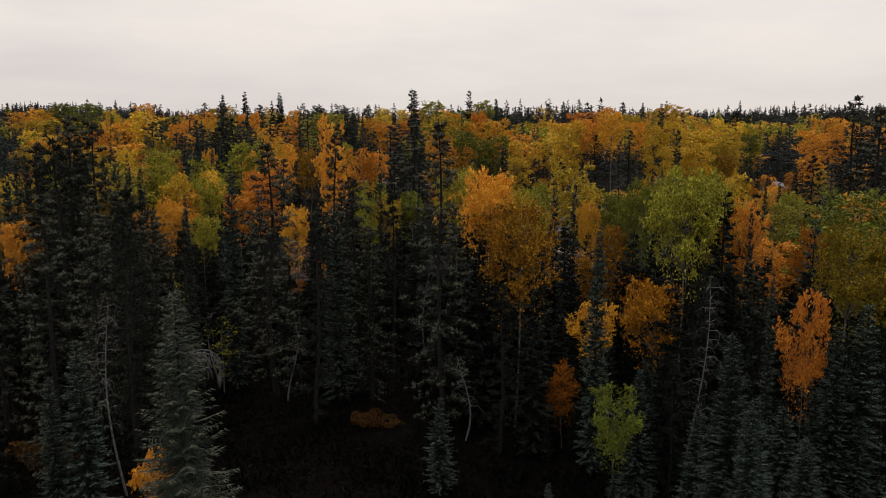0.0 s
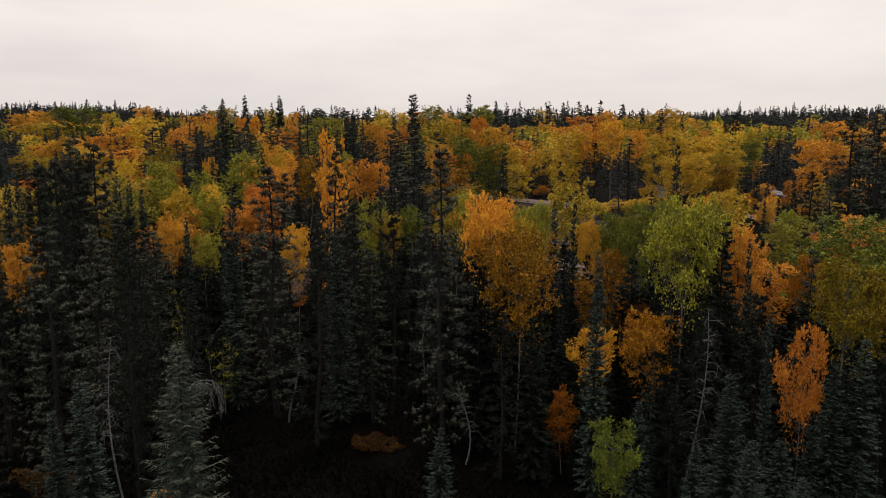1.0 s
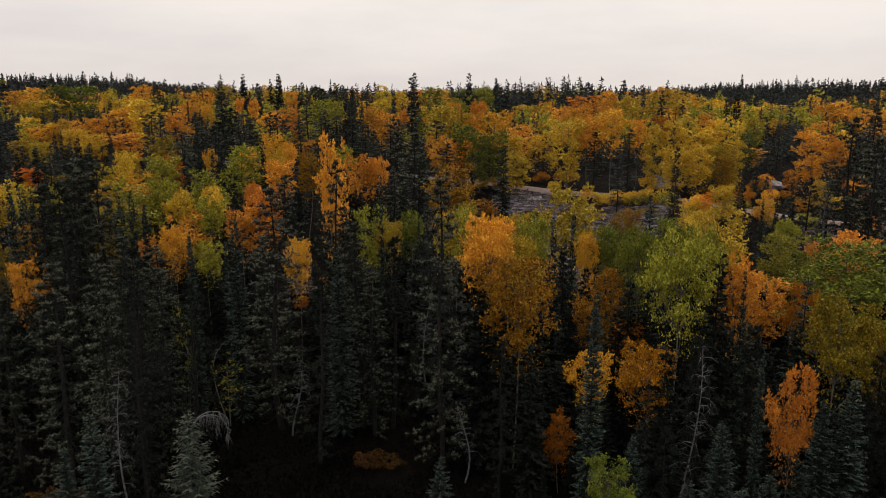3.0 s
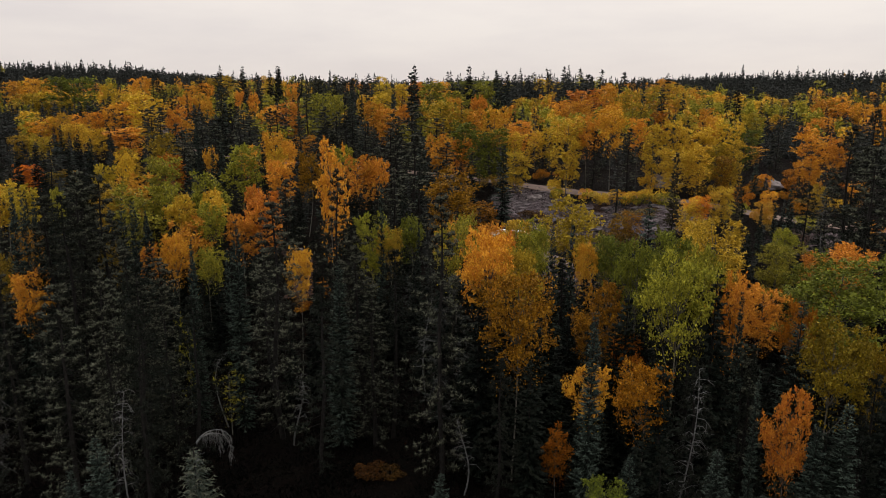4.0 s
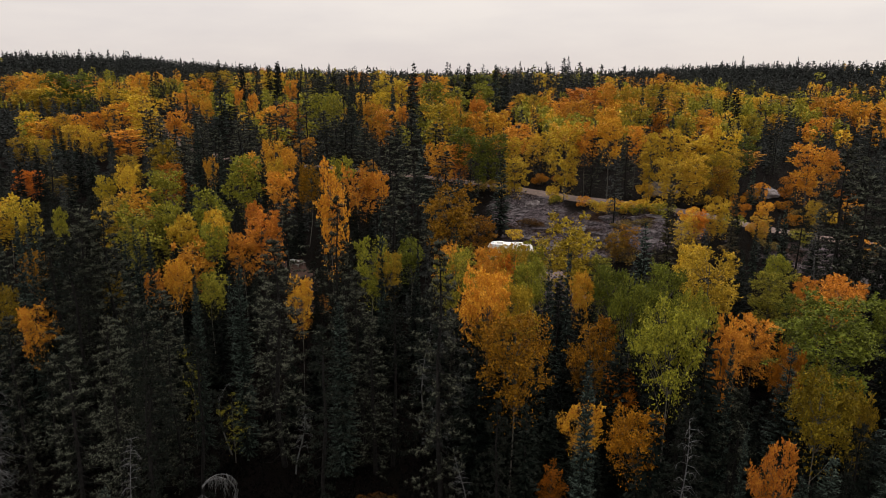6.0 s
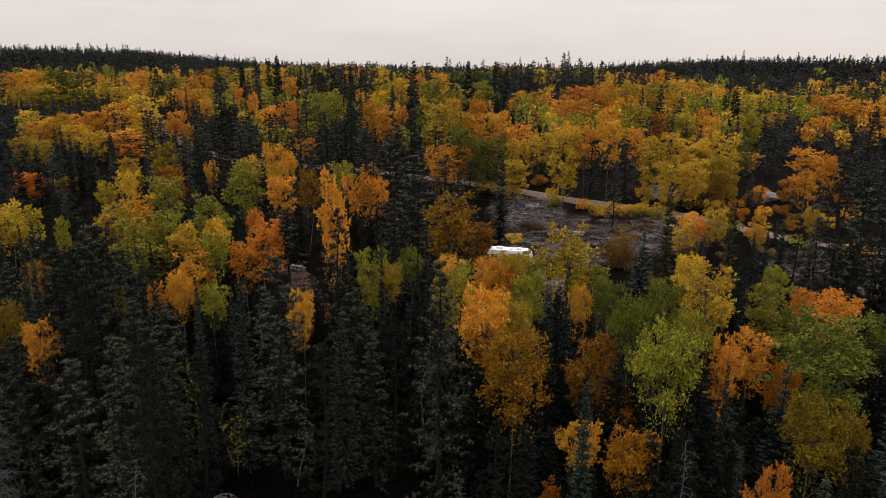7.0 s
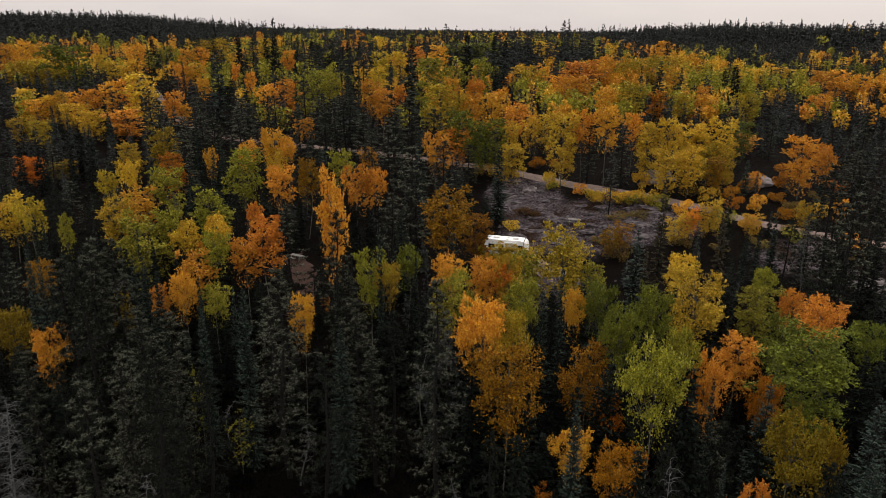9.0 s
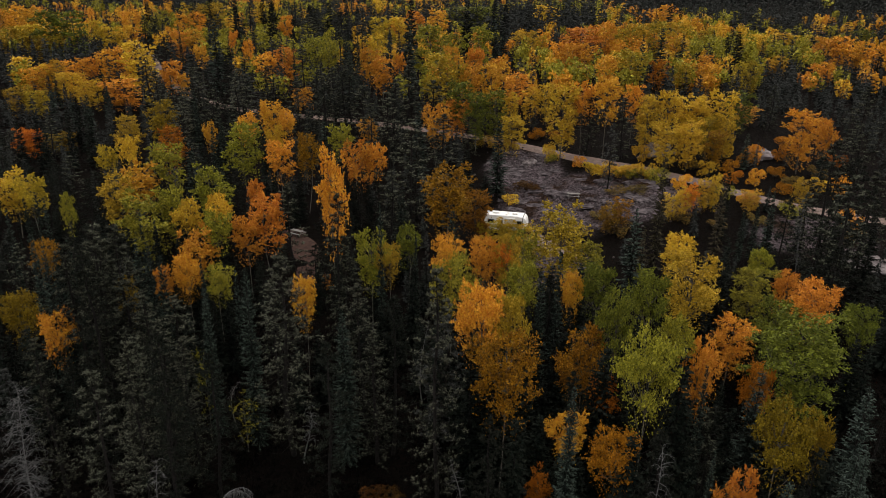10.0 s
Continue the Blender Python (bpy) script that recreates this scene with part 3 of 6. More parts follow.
# ---- the trees that stand out ----
grove("aspen", "orange", [
    (-12, 28, 8.4, 1.8, 0.29), (20.2, 38.1, 12.7, 2.3, 0.5), (20.4, 47.7, 16.3, 3.1, 0.4), (35.7, 60.4, 11.6, 4.3, 0.54), (28.6, 60.9, 9, 4, 0.65),
    (37.7, 69.7, 7.4, 2.9, 0.59), (0.8, 73.6, 12.8, 3.5, 0.4), (5, 74.8, 12.3, 3.4, 0.43), (-23.8, 82.3, 10.8, 3.8, 0.52), (-21.1, 83.6, 13.2, 4.6, 0.51),
    (-24.8, 91.2, 12.1, 2.3, 0.4), (-24.8, 107.8, 12.1, 4.4, 0.54), (-0.3, 124.8, 13.5, 4.6, 0.5), (-13.8, 135, 7.8, 3.7, 0.7), (3.5, 144.3, 8.7, 5.3, 0.9),
    (64.1, 147.8, 4.5, 4.9, 0.9), (-71.7, 161.8, 7.6, 7.7, 0.9), (17.6, 163, 9.5, 5.4, 0.84), (7.9, 165.5, 14.6, 4, 0.4), (-13.6, 169.1, 11.8, 5.6, 0.7),
    (-9.3, 170.1, 12.3, 2.5, 0.4), (-17.4, 177.3, 12.3, 4.9, 0.58), (-38.5, 178.3, 11.9, 6.9, 0.85), (-55.6, 196.1, 13.1, 2.7, 0.41), (41.8, 214.3, 12.7, 11.3, 0.9),
    (-8.2, 245.7, 13.2, 6.3, 0.71), (85, 276.6, 13.1, 6.6, 0.75),
])
grove("aspen", "amber", [
    (10.9, 49.1, 9.6, 2.8, 0.43), (3.4, 53.8, 18.3, 4, 0.4), (-34.4, 56.8, 13.1, 3.1, 0.4), (-13.4, 63.4, 13.7, 2.4, 0.4), (13.4, 64.5, 13.9, 2.1, 0.4),
    (-28.8, 67.4, 12, 1.9, 0.4), (-26.8, 68.5, 12.8, 2.6, 0.4), (-28.3, 76.9, 11.6, 4.6, 0.59), (-13.1, 82.8, 19.5, 3.6, 0.56), (55.6, 93.8, 8.2, 2.2, 0.4),
    (-42.4, 96.9, 11.7, 5.3, 0.67), (-12, 103.4, 13.7, 4.3, 0.46), (-9.5, 103.4, 13.3, 3, 0.4), (61.7, 111.2, 11.1, 3.3, 0.43), (61.3, 117.1, 10.8, 5.1, 0.9),
    (-38.5, 117.3, 12.3, 2.2, 0.4), (-27.3, 124.8, 12.2, 2.9, 0.4), (-30.5, 126.4, 13.5, 4.9, 0.53), (-35.3, 128.4, 10.7, 3.8, 0.52), (30.6, 128.7, 15, 5, 0.49),
])
grove("aspen", "amber", [
    (36.4, 132.6, 12, 3.4, 0.42), (27.1, 132.8, 14, 4.4, 0.46), (-55, 154.7, 10.7, 2.8, 0.4), (11.2, 155.9, 13.3, 5.7, 0.63), (6.3, 156.2, 12.8, 4.9, 0.56),
    (-58.9, 157.8, 12.6, 4.3, 0.51), (-32.2, 161.9, 5.9, 2.8, 0.85), (-30, 162, 6.3, 2.6, 0.85), (38.6, 166.8, 11.8, 4.6, 0.58), (2.9, 170.9, 14, 4.1, 0.43),
    (-97.5, 171.3, 7.8, 4.7, 0.85), (-93.9, 172.2, 8.5, 4.2, 0.85), (-42.1, 174.3, 11.2, 4.8, 0.63), (-86.7, 175.2, 9.5, 3.8, 0.85), (-89.7, 175.4, 8.9, 4, 0.85),
    (-46.4, 176, 14.2, 2.6, 0.4), (66.9, 176.2, 9, 5.5, 0.9), (-84.9, 176.5, 9.4, 3.2, 0.51), (-80.8, 176.5, 11.4, 4.8, 0.85), (-77, 177.3, 12, 4.6, 0.85),
])
grove("aspen", "amber", [
    (-58.3, 177.8, 12.4, 3.3, 0.4), (63.8, 182.2, 9.5, 4.8, 0.85), (67.4, 182.3, 10.6, 4.3, 0.85), (99.2, 189.1, 7.6, 3.9, 0.85), (102.2, 189.7, 8, 3.8, 0.85),
    (38.7, 192.7, 11.6, 4, 0.85), (35.3, 193.1, 11, 4.4, 0.85), (35.7, 201.6, 10.2, 4.1, 0.85), (32.1, 202.6, 10.2, 4.6, 0.85), (117.3, 211.1, 11.4, 6.6, 0.85),
    (111.7, 211.5, 10.9, 7.1, 0.85), (48.7, 214.2, 14.1, 5.9, 0.7), (122.3, 216.2, 8.6, 5.6, 0.85), (126.7, 216.4, 9.3, 5.5, 0.85), (-77.4, 217.7, 9.7, 6.1, 0.85),
    (-72.6, 217.9, 10.4, 5.8, 0.85), (-91.8, 220.7, 15.2, 6.1, 0.59), (-48.2, 230.6, 13, 4.2, 0.48), (-134.2, 240.9, 13.1, 5.5, 0.63), (-84.5, 243.3, 11.6, 5.5, 0.85),
])
grove("aspen", "amber", [
    (-80.3, 244.3, 12.3, 5.1, 0.85), (-146.4, 246.7, 12.2, 7, 0.85), (-141, 246.8, 13.3, 6.2, 0.85), (-0.7, 250.9, 13.1, 6.9, 0.78),
])
grove("aspen", "bronze", [
    (5.3, 49.3, 16.5, 5, 0.45), (12.8, 54.7, 13.8, 4.1, 0.44), (-45.4, 75.3, 10, 2.9, 0.43), (0.9, 91.8, 14.5, 6.5, 0.66), (5.5, 97.5, 8.7, 4.5, 0.75),
    (25, 98.5, 4.8, 2.9, 0.85), (27.2, 99.6, 4.8, 2.8, 0.85), (-21, 109.1, 13.1, 3.8, 0.43), (47.2, 118.7, 6.7, 3.9, 0.87),
])
grove("aspen", "gold", [
    (27.5, 75.1, 10.7, 3.2, 0.44), (-30.9, 81.6, 12.9, 3.4, 0.4), (-27.6, 83, 13.2, 3.2, 0.4), (-61.3, 97.6, 10.4, 4.6, 0.72), (36, 99.1, 5, 2.4, 0.85),
    (34.2, 99.2, 4.5, 2.4, 0.85), (46.1, 99.6, 3.8, 2.9, 0.9), (39.3, 100.3, 5.5, 2.4, 0.85), (41.1, 100.3, 5.9, 2.2, 0.85), (-46.7, 104.2, 13.6, 3.1, 0.4),
    (-26.5, 112.8, 13.1, 2.9, 0.4), (42.4, 117.7, 8.8, 4.3, 0.85), (38.8, 118.2, 8.3, 4.8, 0.85), (41.3, 126.3, 11.8, 4.3, 0.85), (37.7, 126.4, 11.5, 4.7, 0.85),
    (50.9, 126.8, 11.6, 4.4, 0.85), (47.1, 127.4, 10.4, 4.9, 0.85), (45.5, 128.4, 9.8, 5.6, 0.85), (23.2, 132.1, 14.3, 6.5, 0.9), (14.4, 135.9, 8.4, 5, 0.88),
])
grove("aspen", "gold", [
    (10.6, 141.5, 2.6, 2.5, 0.85), (8.4, 142.2, 2.6, 2.7, 0.85), (14.4, 143, 10.6, 3.9, 0.55), (23.3, 153.4, 9.1, 4, 0.85), (20.1, 153.5, 8.5, 4, 0.85),
    (-80.6, 161.8, 7.2, 3.5, 0.85), (-78, 162.1, 7.5, 3.1, 0.85), (-84.3, 166.9, 7.8, 3.9, 0.85), (-87.7, 167.4, 7.7, 4.3, 0.85), (-70.9, 170.3, 14.2, 7.8, 0.81),
    (-94, 172, 8.7, 3.7, 0.85), (-91.2, 172, 9.7, 3.2, 0.85), (-101.6, 175.8, 9.6, 5.6, 0.87), (-20.7, 196.9, 12.2, 5.1, 0.85), (-16.7, 196.9, 12.8, 4.9, 0.85),
    (95.9, 203.4, 7.1, 4.2, 0.85), (92.7, 204.2, 6.4, 4.2, 0.85), (67.6, 209, 15, 7.7, 0.76), (-99.1, 213.3, 13.7, 3.9, 0.42), (-96.8, 215.6, 10.9, 6.1, 0.85),
])
grove("aspen", "gold", [
    (-92, 216, 11.5, 5.5, 0.85), (-125.7, 226.8, 10, 7.9, 0.85), (-119.5, 227.1, 10.5, 7.2, 0.85), (-12.9, 229.7, 13.1, 7.2, 0.81), (99.9, 230.4, 8.7, 3.8, 0.85),
    (96.7, 230.6, 7.7, 4.2, 0.85), (-120.3, 237.4, 9.2, 6.1, 0.85), (-115.5, 237.4, 9.3, 5.6, 0.85), (122.3, 238.5, 8.1, 7.2, 0.85), (111.3, 238.6, 8.7, 7.9, 0.85),
    (116.5, 238.8, 7.9, 7.6, 0.85), (105.1, 239, 8, 8.1, 0.85), (-64.2, 269.8, 13.2, 5.5, 0.61), (38.7, 270.3, 13.2, 8, 0.89), (-23.9, 285.1, 13, 4.7, 0.54),
])
grove("aspen", "goldlime", [
    (6.4, 56.3, 16.1, 3.4, 0.4), (24.8, 63.3, 15, 5.5, 0.54), (-5.7, 72.7, 12.6, 2.8, 0.4), (7.8, 74, 12.9, 3.4, 0.5), (14.5, 77.3, 14.9, 5.8, 0.57),
    (-44.3, 93.2, 11.7, 4.8, 0.6), (50.7, 94.2, 7.6, 2.6, 0.5), (-57, 95.1, 10.5, 3.7, 0.52), (12.4, 95.3, 4.6, 2.8, 0.85), (10, 96.1, 4.4, 3, 0.85),
    (7.3, 96.1, 4.5, 3, 0.85), (9.7, 96.9, 4.6, 2.7, 0.85), (-51.1, 106.1, 11.5, 3.1, 0.4), (47.7, 123.5, 7.9, 3.9, 0.85), (50.7, 123.5, 8.2, 3.4, 0.85),
    (-56.6, 127.1, 10.3, 4.7, 0.67), (-86.1, 154.8, 6.8, 2.7, 0.85), (-88.5, 154.9, 6.6, 3, 0.85), (4.1, 156.1, 13.4, 4.3, 0.47), (-93.6, 156.7, 6.8, 3.7, 0.85),
])
grove("aspen", "goldlime", [
    (-90.8, 157.3, 7, 3.1, 0.85), (-0.2, 162.2, 13.9, 7.4, 0.79), (46.1, 173.4, 12.4, 6.7, 0.79), (59.6, 175.5, 9.7, 4.5, 0.69), (74.1, 177.3, 9.6, 4, 0.85),
    (77.3, 177.4, 9.8, 4, 0.85), (-112.6, 214.8, 8.6, 4.7, 0.85), (-116.4, 215, 7.7, 4.9, 0.85), (30.5, 216.4, 10, 3.4, 0.85), (27.5, 216.6, 9.4, 4, 0.85),
    (-130.4, 222, 9.7, 6.3, 0.85), (-125.6, 222.3, 10.1, 6.2, 0.85), (65.3, 223, 13.2, 7.4, 0.83), (55.3, 228.3, 11, 5.7, 0.85), (59.7, 228.6, 11.7, 5.3, 0.85),
    (-18, 229.2, 13.1, 7.6, 0.85), (25.3, 233.5, 8.6, 5.3, 0.85), (29.5, 233.7, 8.8, 5, 0.85), (86.9, 248.6, 7.8, 6.5, 0.85), (91.9, 249.1, 8.4, 5.9, 0.85),
])
grove("aspen", "goldlime", [
    (-83.4, 257.7, 13.2, 7.3, 0.85), (-77.8, 258, 13.9, 6.6, 0.85),
])
grove("aspen", "green", [
    (9.2, 36.3, 8.3, 2.4, 0.47), (30.6, 51.3, 14.7, 6.9, 0.69), (15.3, 54.1, 17.3, 3.1, 0.4), (39.5, 58.7, 9.8, 2.8, 0.42), (19.8, 59.8, 15.9, 3.6, 0.4),
    (32.7, 61, 10, 4, 0.59), (16.1, 64.9, 14.2, 3.7, 0.4), (-3.8, 78.1, 12, 3, 0.4), (58.7, 138.6, 8.7, 5.3, 0.9), (7.4, 140, 11.5, 4.9, 0.85),
    (11.2, 140.8, 11.8, 4.7, 0.85), (4.8, 144.6, 12.3, 5.6, 0.67), (-108.4, 217.5, 15, 8.7, 0.85), (-115.6, 217.6, 15.1, 9.2, 0.85), (146.9, 251.4, 8.5, 4.7, 0.85),
    (142.9, 252.1, 7.9, 5.1, 0.85), (7.2, 268.3, 12.5, 13.6, 0.85), (17.8, 268.7, 12.7, 11.7, 0.85),
])
grove("aspen", "lime", [
    (15.4, 44.8, 19.1, 4.3, 0.4), (18.2, 47.9, 18.6, 2.6, 0.4), (1.2, 60.8, 17.3, 4, 0.4), (8.1, 62.8, 15.7, 3.2, 0.4), (32.9, 66.9, 9.9, 4, 0.6),
    (-23.9, 70.1, 10.8, 3, 0.41), (34.7, 70.2, 10.1, 2.3, 0.4), (-7.6, 73, 13.9, 3.5, 0.46), (9.8, 76, 12.4, 3.6, 0.5), (18.1, 78.3, 9.6, 3.7, 0.57),
    (-26.4, 78.7, 13, 3.3, 0.4), (-35.8, 81.3, 13.8, 6.1, 0.65), (-45.2, 81.6, 13.1, 1.7, 0.4), (-33.3, 83.7, 13.7, 3.5, 0.4), (-31.6, 94.1, 13, 5.3, 0.61),
    (-39.8, 100.3, 13.6, 4.8, 0.52), (-15.8, 111.7, 13.7, 3.7, 0.4), (-31.4, 112, 13.6, 5.7, 0.62), (-27.2, 179.2, 13.6, 4.9, 0.54), (-30.8, 184.7, 13.6, 5.8, 0.85),
])
grove("aspen", "lime", [
    (-35.4, 184.8, 12, 5.9, 0.85), (10.5, 187.2, 16.5, 6.9, 0.61), (-2.7, 188.6, 16.2, 8.6, 0.79), (3.3, 196.7, 13, 6.5, 0.74), (-99.7, 264.5, 10.6, 6.1, 0.85),
])
grove("aspen", "olive", [
    (24, 40.5, 15.4, 4.1, 0.4), (27.5, 42.2, 12.8, 2, 0.4), (-38.9, 59.1, 13.2, 3.3, 0.4), (-30, 61.5, 14, 2, 0.4), (-51.2, 129.7, 12.7, 5.3, 0.62),
    (-75, 135.5, 4.2, 3.7, 0.85), (-72.2, 135.8, 4.4, 3.3, 0.85),
])
grove("aspen", "red", [
    (7.3, 74.8, 11.6, 2.7, 0.4), (37, 99, 5.5, 2.4, 0.74), (-76.5, 132.1, 6.2, 3.1, 0.85), (-79.1, 132.5, 6, 3.4, 0.85),
])
grove("aspen", "rust", [
    (12.8, 42.3, 12.7, 3.5, 0.41), (8.2, 46, 6.2, 2, 0.6), (25.1, 47.4, 13.9, 2.2, 0.4), (14.2, 51.9, 10.7, 2.7, 0.4), (-45.7, 118.5, 10.9, 4.9, 0.66),
    (54.1, 176.7, 10.1, 4.9, 0.72),
])
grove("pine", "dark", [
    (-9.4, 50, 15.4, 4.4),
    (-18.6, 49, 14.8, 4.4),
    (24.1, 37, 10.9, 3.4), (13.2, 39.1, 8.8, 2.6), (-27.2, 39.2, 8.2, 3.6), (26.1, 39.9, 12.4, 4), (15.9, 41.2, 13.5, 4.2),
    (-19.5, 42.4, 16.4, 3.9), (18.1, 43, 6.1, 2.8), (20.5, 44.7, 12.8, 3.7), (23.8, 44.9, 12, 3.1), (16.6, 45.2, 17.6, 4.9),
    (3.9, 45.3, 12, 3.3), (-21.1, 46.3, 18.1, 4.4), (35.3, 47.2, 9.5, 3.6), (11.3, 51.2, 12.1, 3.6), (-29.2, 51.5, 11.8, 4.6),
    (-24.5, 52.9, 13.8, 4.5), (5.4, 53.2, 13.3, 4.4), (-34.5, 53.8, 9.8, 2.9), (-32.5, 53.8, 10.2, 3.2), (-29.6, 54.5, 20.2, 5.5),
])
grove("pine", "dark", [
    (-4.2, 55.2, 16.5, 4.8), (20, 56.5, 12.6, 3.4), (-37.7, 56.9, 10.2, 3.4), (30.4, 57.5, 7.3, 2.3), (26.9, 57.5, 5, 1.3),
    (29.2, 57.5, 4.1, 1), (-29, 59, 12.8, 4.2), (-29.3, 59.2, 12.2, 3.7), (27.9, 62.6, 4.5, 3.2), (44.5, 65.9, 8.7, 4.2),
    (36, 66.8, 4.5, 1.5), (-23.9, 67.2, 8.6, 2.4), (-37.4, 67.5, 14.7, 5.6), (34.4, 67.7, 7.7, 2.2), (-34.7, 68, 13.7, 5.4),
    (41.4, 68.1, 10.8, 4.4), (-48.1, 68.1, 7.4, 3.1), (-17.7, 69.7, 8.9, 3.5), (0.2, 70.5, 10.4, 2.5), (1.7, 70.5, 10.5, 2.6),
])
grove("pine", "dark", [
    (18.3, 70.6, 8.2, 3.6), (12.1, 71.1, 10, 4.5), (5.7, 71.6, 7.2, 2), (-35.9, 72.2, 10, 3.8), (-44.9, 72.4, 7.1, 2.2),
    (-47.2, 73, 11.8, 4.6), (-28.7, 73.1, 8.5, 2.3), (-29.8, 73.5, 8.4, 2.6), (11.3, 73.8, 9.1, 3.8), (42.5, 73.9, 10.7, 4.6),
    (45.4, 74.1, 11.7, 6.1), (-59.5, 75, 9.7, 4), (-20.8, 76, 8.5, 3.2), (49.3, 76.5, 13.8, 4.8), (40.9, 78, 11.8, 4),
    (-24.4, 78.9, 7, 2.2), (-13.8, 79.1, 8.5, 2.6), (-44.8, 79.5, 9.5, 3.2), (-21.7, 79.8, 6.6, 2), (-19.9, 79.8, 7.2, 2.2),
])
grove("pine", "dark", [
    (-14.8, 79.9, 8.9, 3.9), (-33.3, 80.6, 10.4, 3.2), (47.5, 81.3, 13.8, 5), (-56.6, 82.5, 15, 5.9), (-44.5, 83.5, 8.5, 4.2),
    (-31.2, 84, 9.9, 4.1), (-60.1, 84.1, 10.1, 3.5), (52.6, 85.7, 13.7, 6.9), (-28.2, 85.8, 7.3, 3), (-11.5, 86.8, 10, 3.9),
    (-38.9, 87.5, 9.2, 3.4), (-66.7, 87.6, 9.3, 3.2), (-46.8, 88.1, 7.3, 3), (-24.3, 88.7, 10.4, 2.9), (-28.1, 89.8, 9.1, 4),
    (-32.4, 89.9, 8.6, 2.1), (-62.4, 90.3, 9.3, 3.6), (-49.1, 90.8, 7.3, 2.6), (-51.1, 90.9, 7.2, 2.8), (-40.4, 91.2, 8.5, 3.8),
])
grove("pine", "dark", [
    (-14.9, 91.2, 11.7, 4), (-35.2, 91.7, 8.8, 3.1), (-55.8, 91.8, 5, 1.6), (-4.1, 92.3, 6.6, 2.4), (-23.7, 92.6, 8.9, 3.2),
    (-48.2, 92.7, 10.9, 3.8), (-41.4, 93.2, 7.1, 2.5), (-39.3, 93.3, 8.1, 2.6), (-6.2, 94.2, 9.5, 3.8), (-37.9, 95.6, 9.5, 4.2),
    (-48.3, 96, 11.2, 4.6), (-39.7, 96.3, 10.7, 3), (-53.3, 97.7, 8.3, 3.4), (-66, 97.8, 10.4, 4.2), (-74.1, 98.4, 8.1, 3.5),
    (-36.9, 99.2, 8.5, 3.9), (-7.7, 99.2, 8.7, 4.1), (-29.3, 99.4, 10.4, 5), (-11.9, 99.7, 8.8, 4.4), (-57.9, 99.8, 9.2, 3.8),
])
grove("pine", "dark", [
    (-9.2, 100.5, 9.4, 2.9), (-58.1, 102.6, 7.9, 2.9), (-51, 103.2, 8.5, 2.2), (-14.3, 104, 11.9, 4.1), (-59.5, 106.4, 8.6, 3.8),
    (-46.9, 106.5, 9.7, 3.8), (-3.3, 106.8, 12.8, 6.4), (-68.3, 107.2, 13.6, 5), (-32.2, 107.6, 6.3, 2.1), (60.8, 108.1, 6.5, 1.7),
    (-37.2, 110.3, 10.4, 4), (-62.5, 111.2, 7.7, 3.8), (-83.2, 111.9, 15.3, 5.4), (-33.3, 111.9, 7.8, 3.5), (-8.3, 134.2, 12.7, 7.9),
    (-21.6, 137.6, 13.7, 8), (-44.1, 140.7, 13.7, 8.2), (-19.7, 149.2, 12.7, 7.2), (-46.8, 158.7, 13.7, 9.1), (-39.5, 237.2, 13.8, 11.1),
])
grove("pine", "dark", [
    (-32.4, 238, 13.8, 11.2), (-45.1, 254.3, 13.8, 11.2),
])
grove("pine", "grey", [
    (-32.8, 47, 13.9, 3.8), (0.4, 57.3, 13.8, 6.6), (-1.3, 76, 12.6, 1.4), (28.3, 113.5, 11.8, 3.4), (-40.4, 148.5, 12.7, 7.2),
    (-25.3, 240.2, 14.9, 6.3), (-33.5, 244, 14.8, 6.2),
])
grove("pine", "olive", [
    (-23.6, 41.2, 18.2, 4.9), (20.3, 44.1, 13.1, 3.6), (-23.5, 46.2, 17.4, 3.7), (-30.9, 47.7, 16.4, 3.9), (0, 49, 22.5, 5),
    (-24.3, 49.7, 15.7, 3.9), (-26, 50.2, 7.3, 2.6), (-22.7, 50.4, 14.9, 5.4),
    (-21.1, 51.3, 14.9, 3.5), (-5.6, 54, 14.1, 4.9), (-13.5, 55, 20.5, 6.3), (-6.6, 55.2, 17.7, 5.9), (-25.8, 55.3, 16.3, 5.1),
    (-30.3, 56, 21.8, 6.6), (-28.4, 57, 21.6, 6.1), (-32.1, 57.3, 19.6, 6), (-29, 57.3, 20.2, 5.9), (-24.5, 58.6, 14.3, 5.1),
])
grove("pine", "olive", [
    (-32, 60.1, 17, 6.1), (-16.2, 62.7, 14, 4.1), (-30, 62.8, 16.8, 3), (-10.9, 70.3, 19.4, 4.5), (42.8, 70.5, 17.6, 5.7),
    (-10, 70.8, 13.5, 4.5), (-45.6, 71.2, 11.6, 3.9), (46.1, 79.5, 18.1, 5.8), (52.1, 81.4, 13.6, 4.8), (45.6, 83.1, 10.1, 4.2),
    (-18.5, 83.8, 15, 4.7), (-6.4, 89.8, 14.4, 5.8), (-3.9, 101.5, 17.5, 7.6), (-58.9, 110, 8.9, 4.5), (67.3, 111.3, 10.2, 4.3),
    (72.3, 118.4, 14.8, 6.2), (-11.8, 120, 15, 4.8), (-44.1, 120, 14.8, 4.2), (1.2, 122.3, 12.8, 6.4), (-8.8, 126.1, 15.6, 7.2),
])
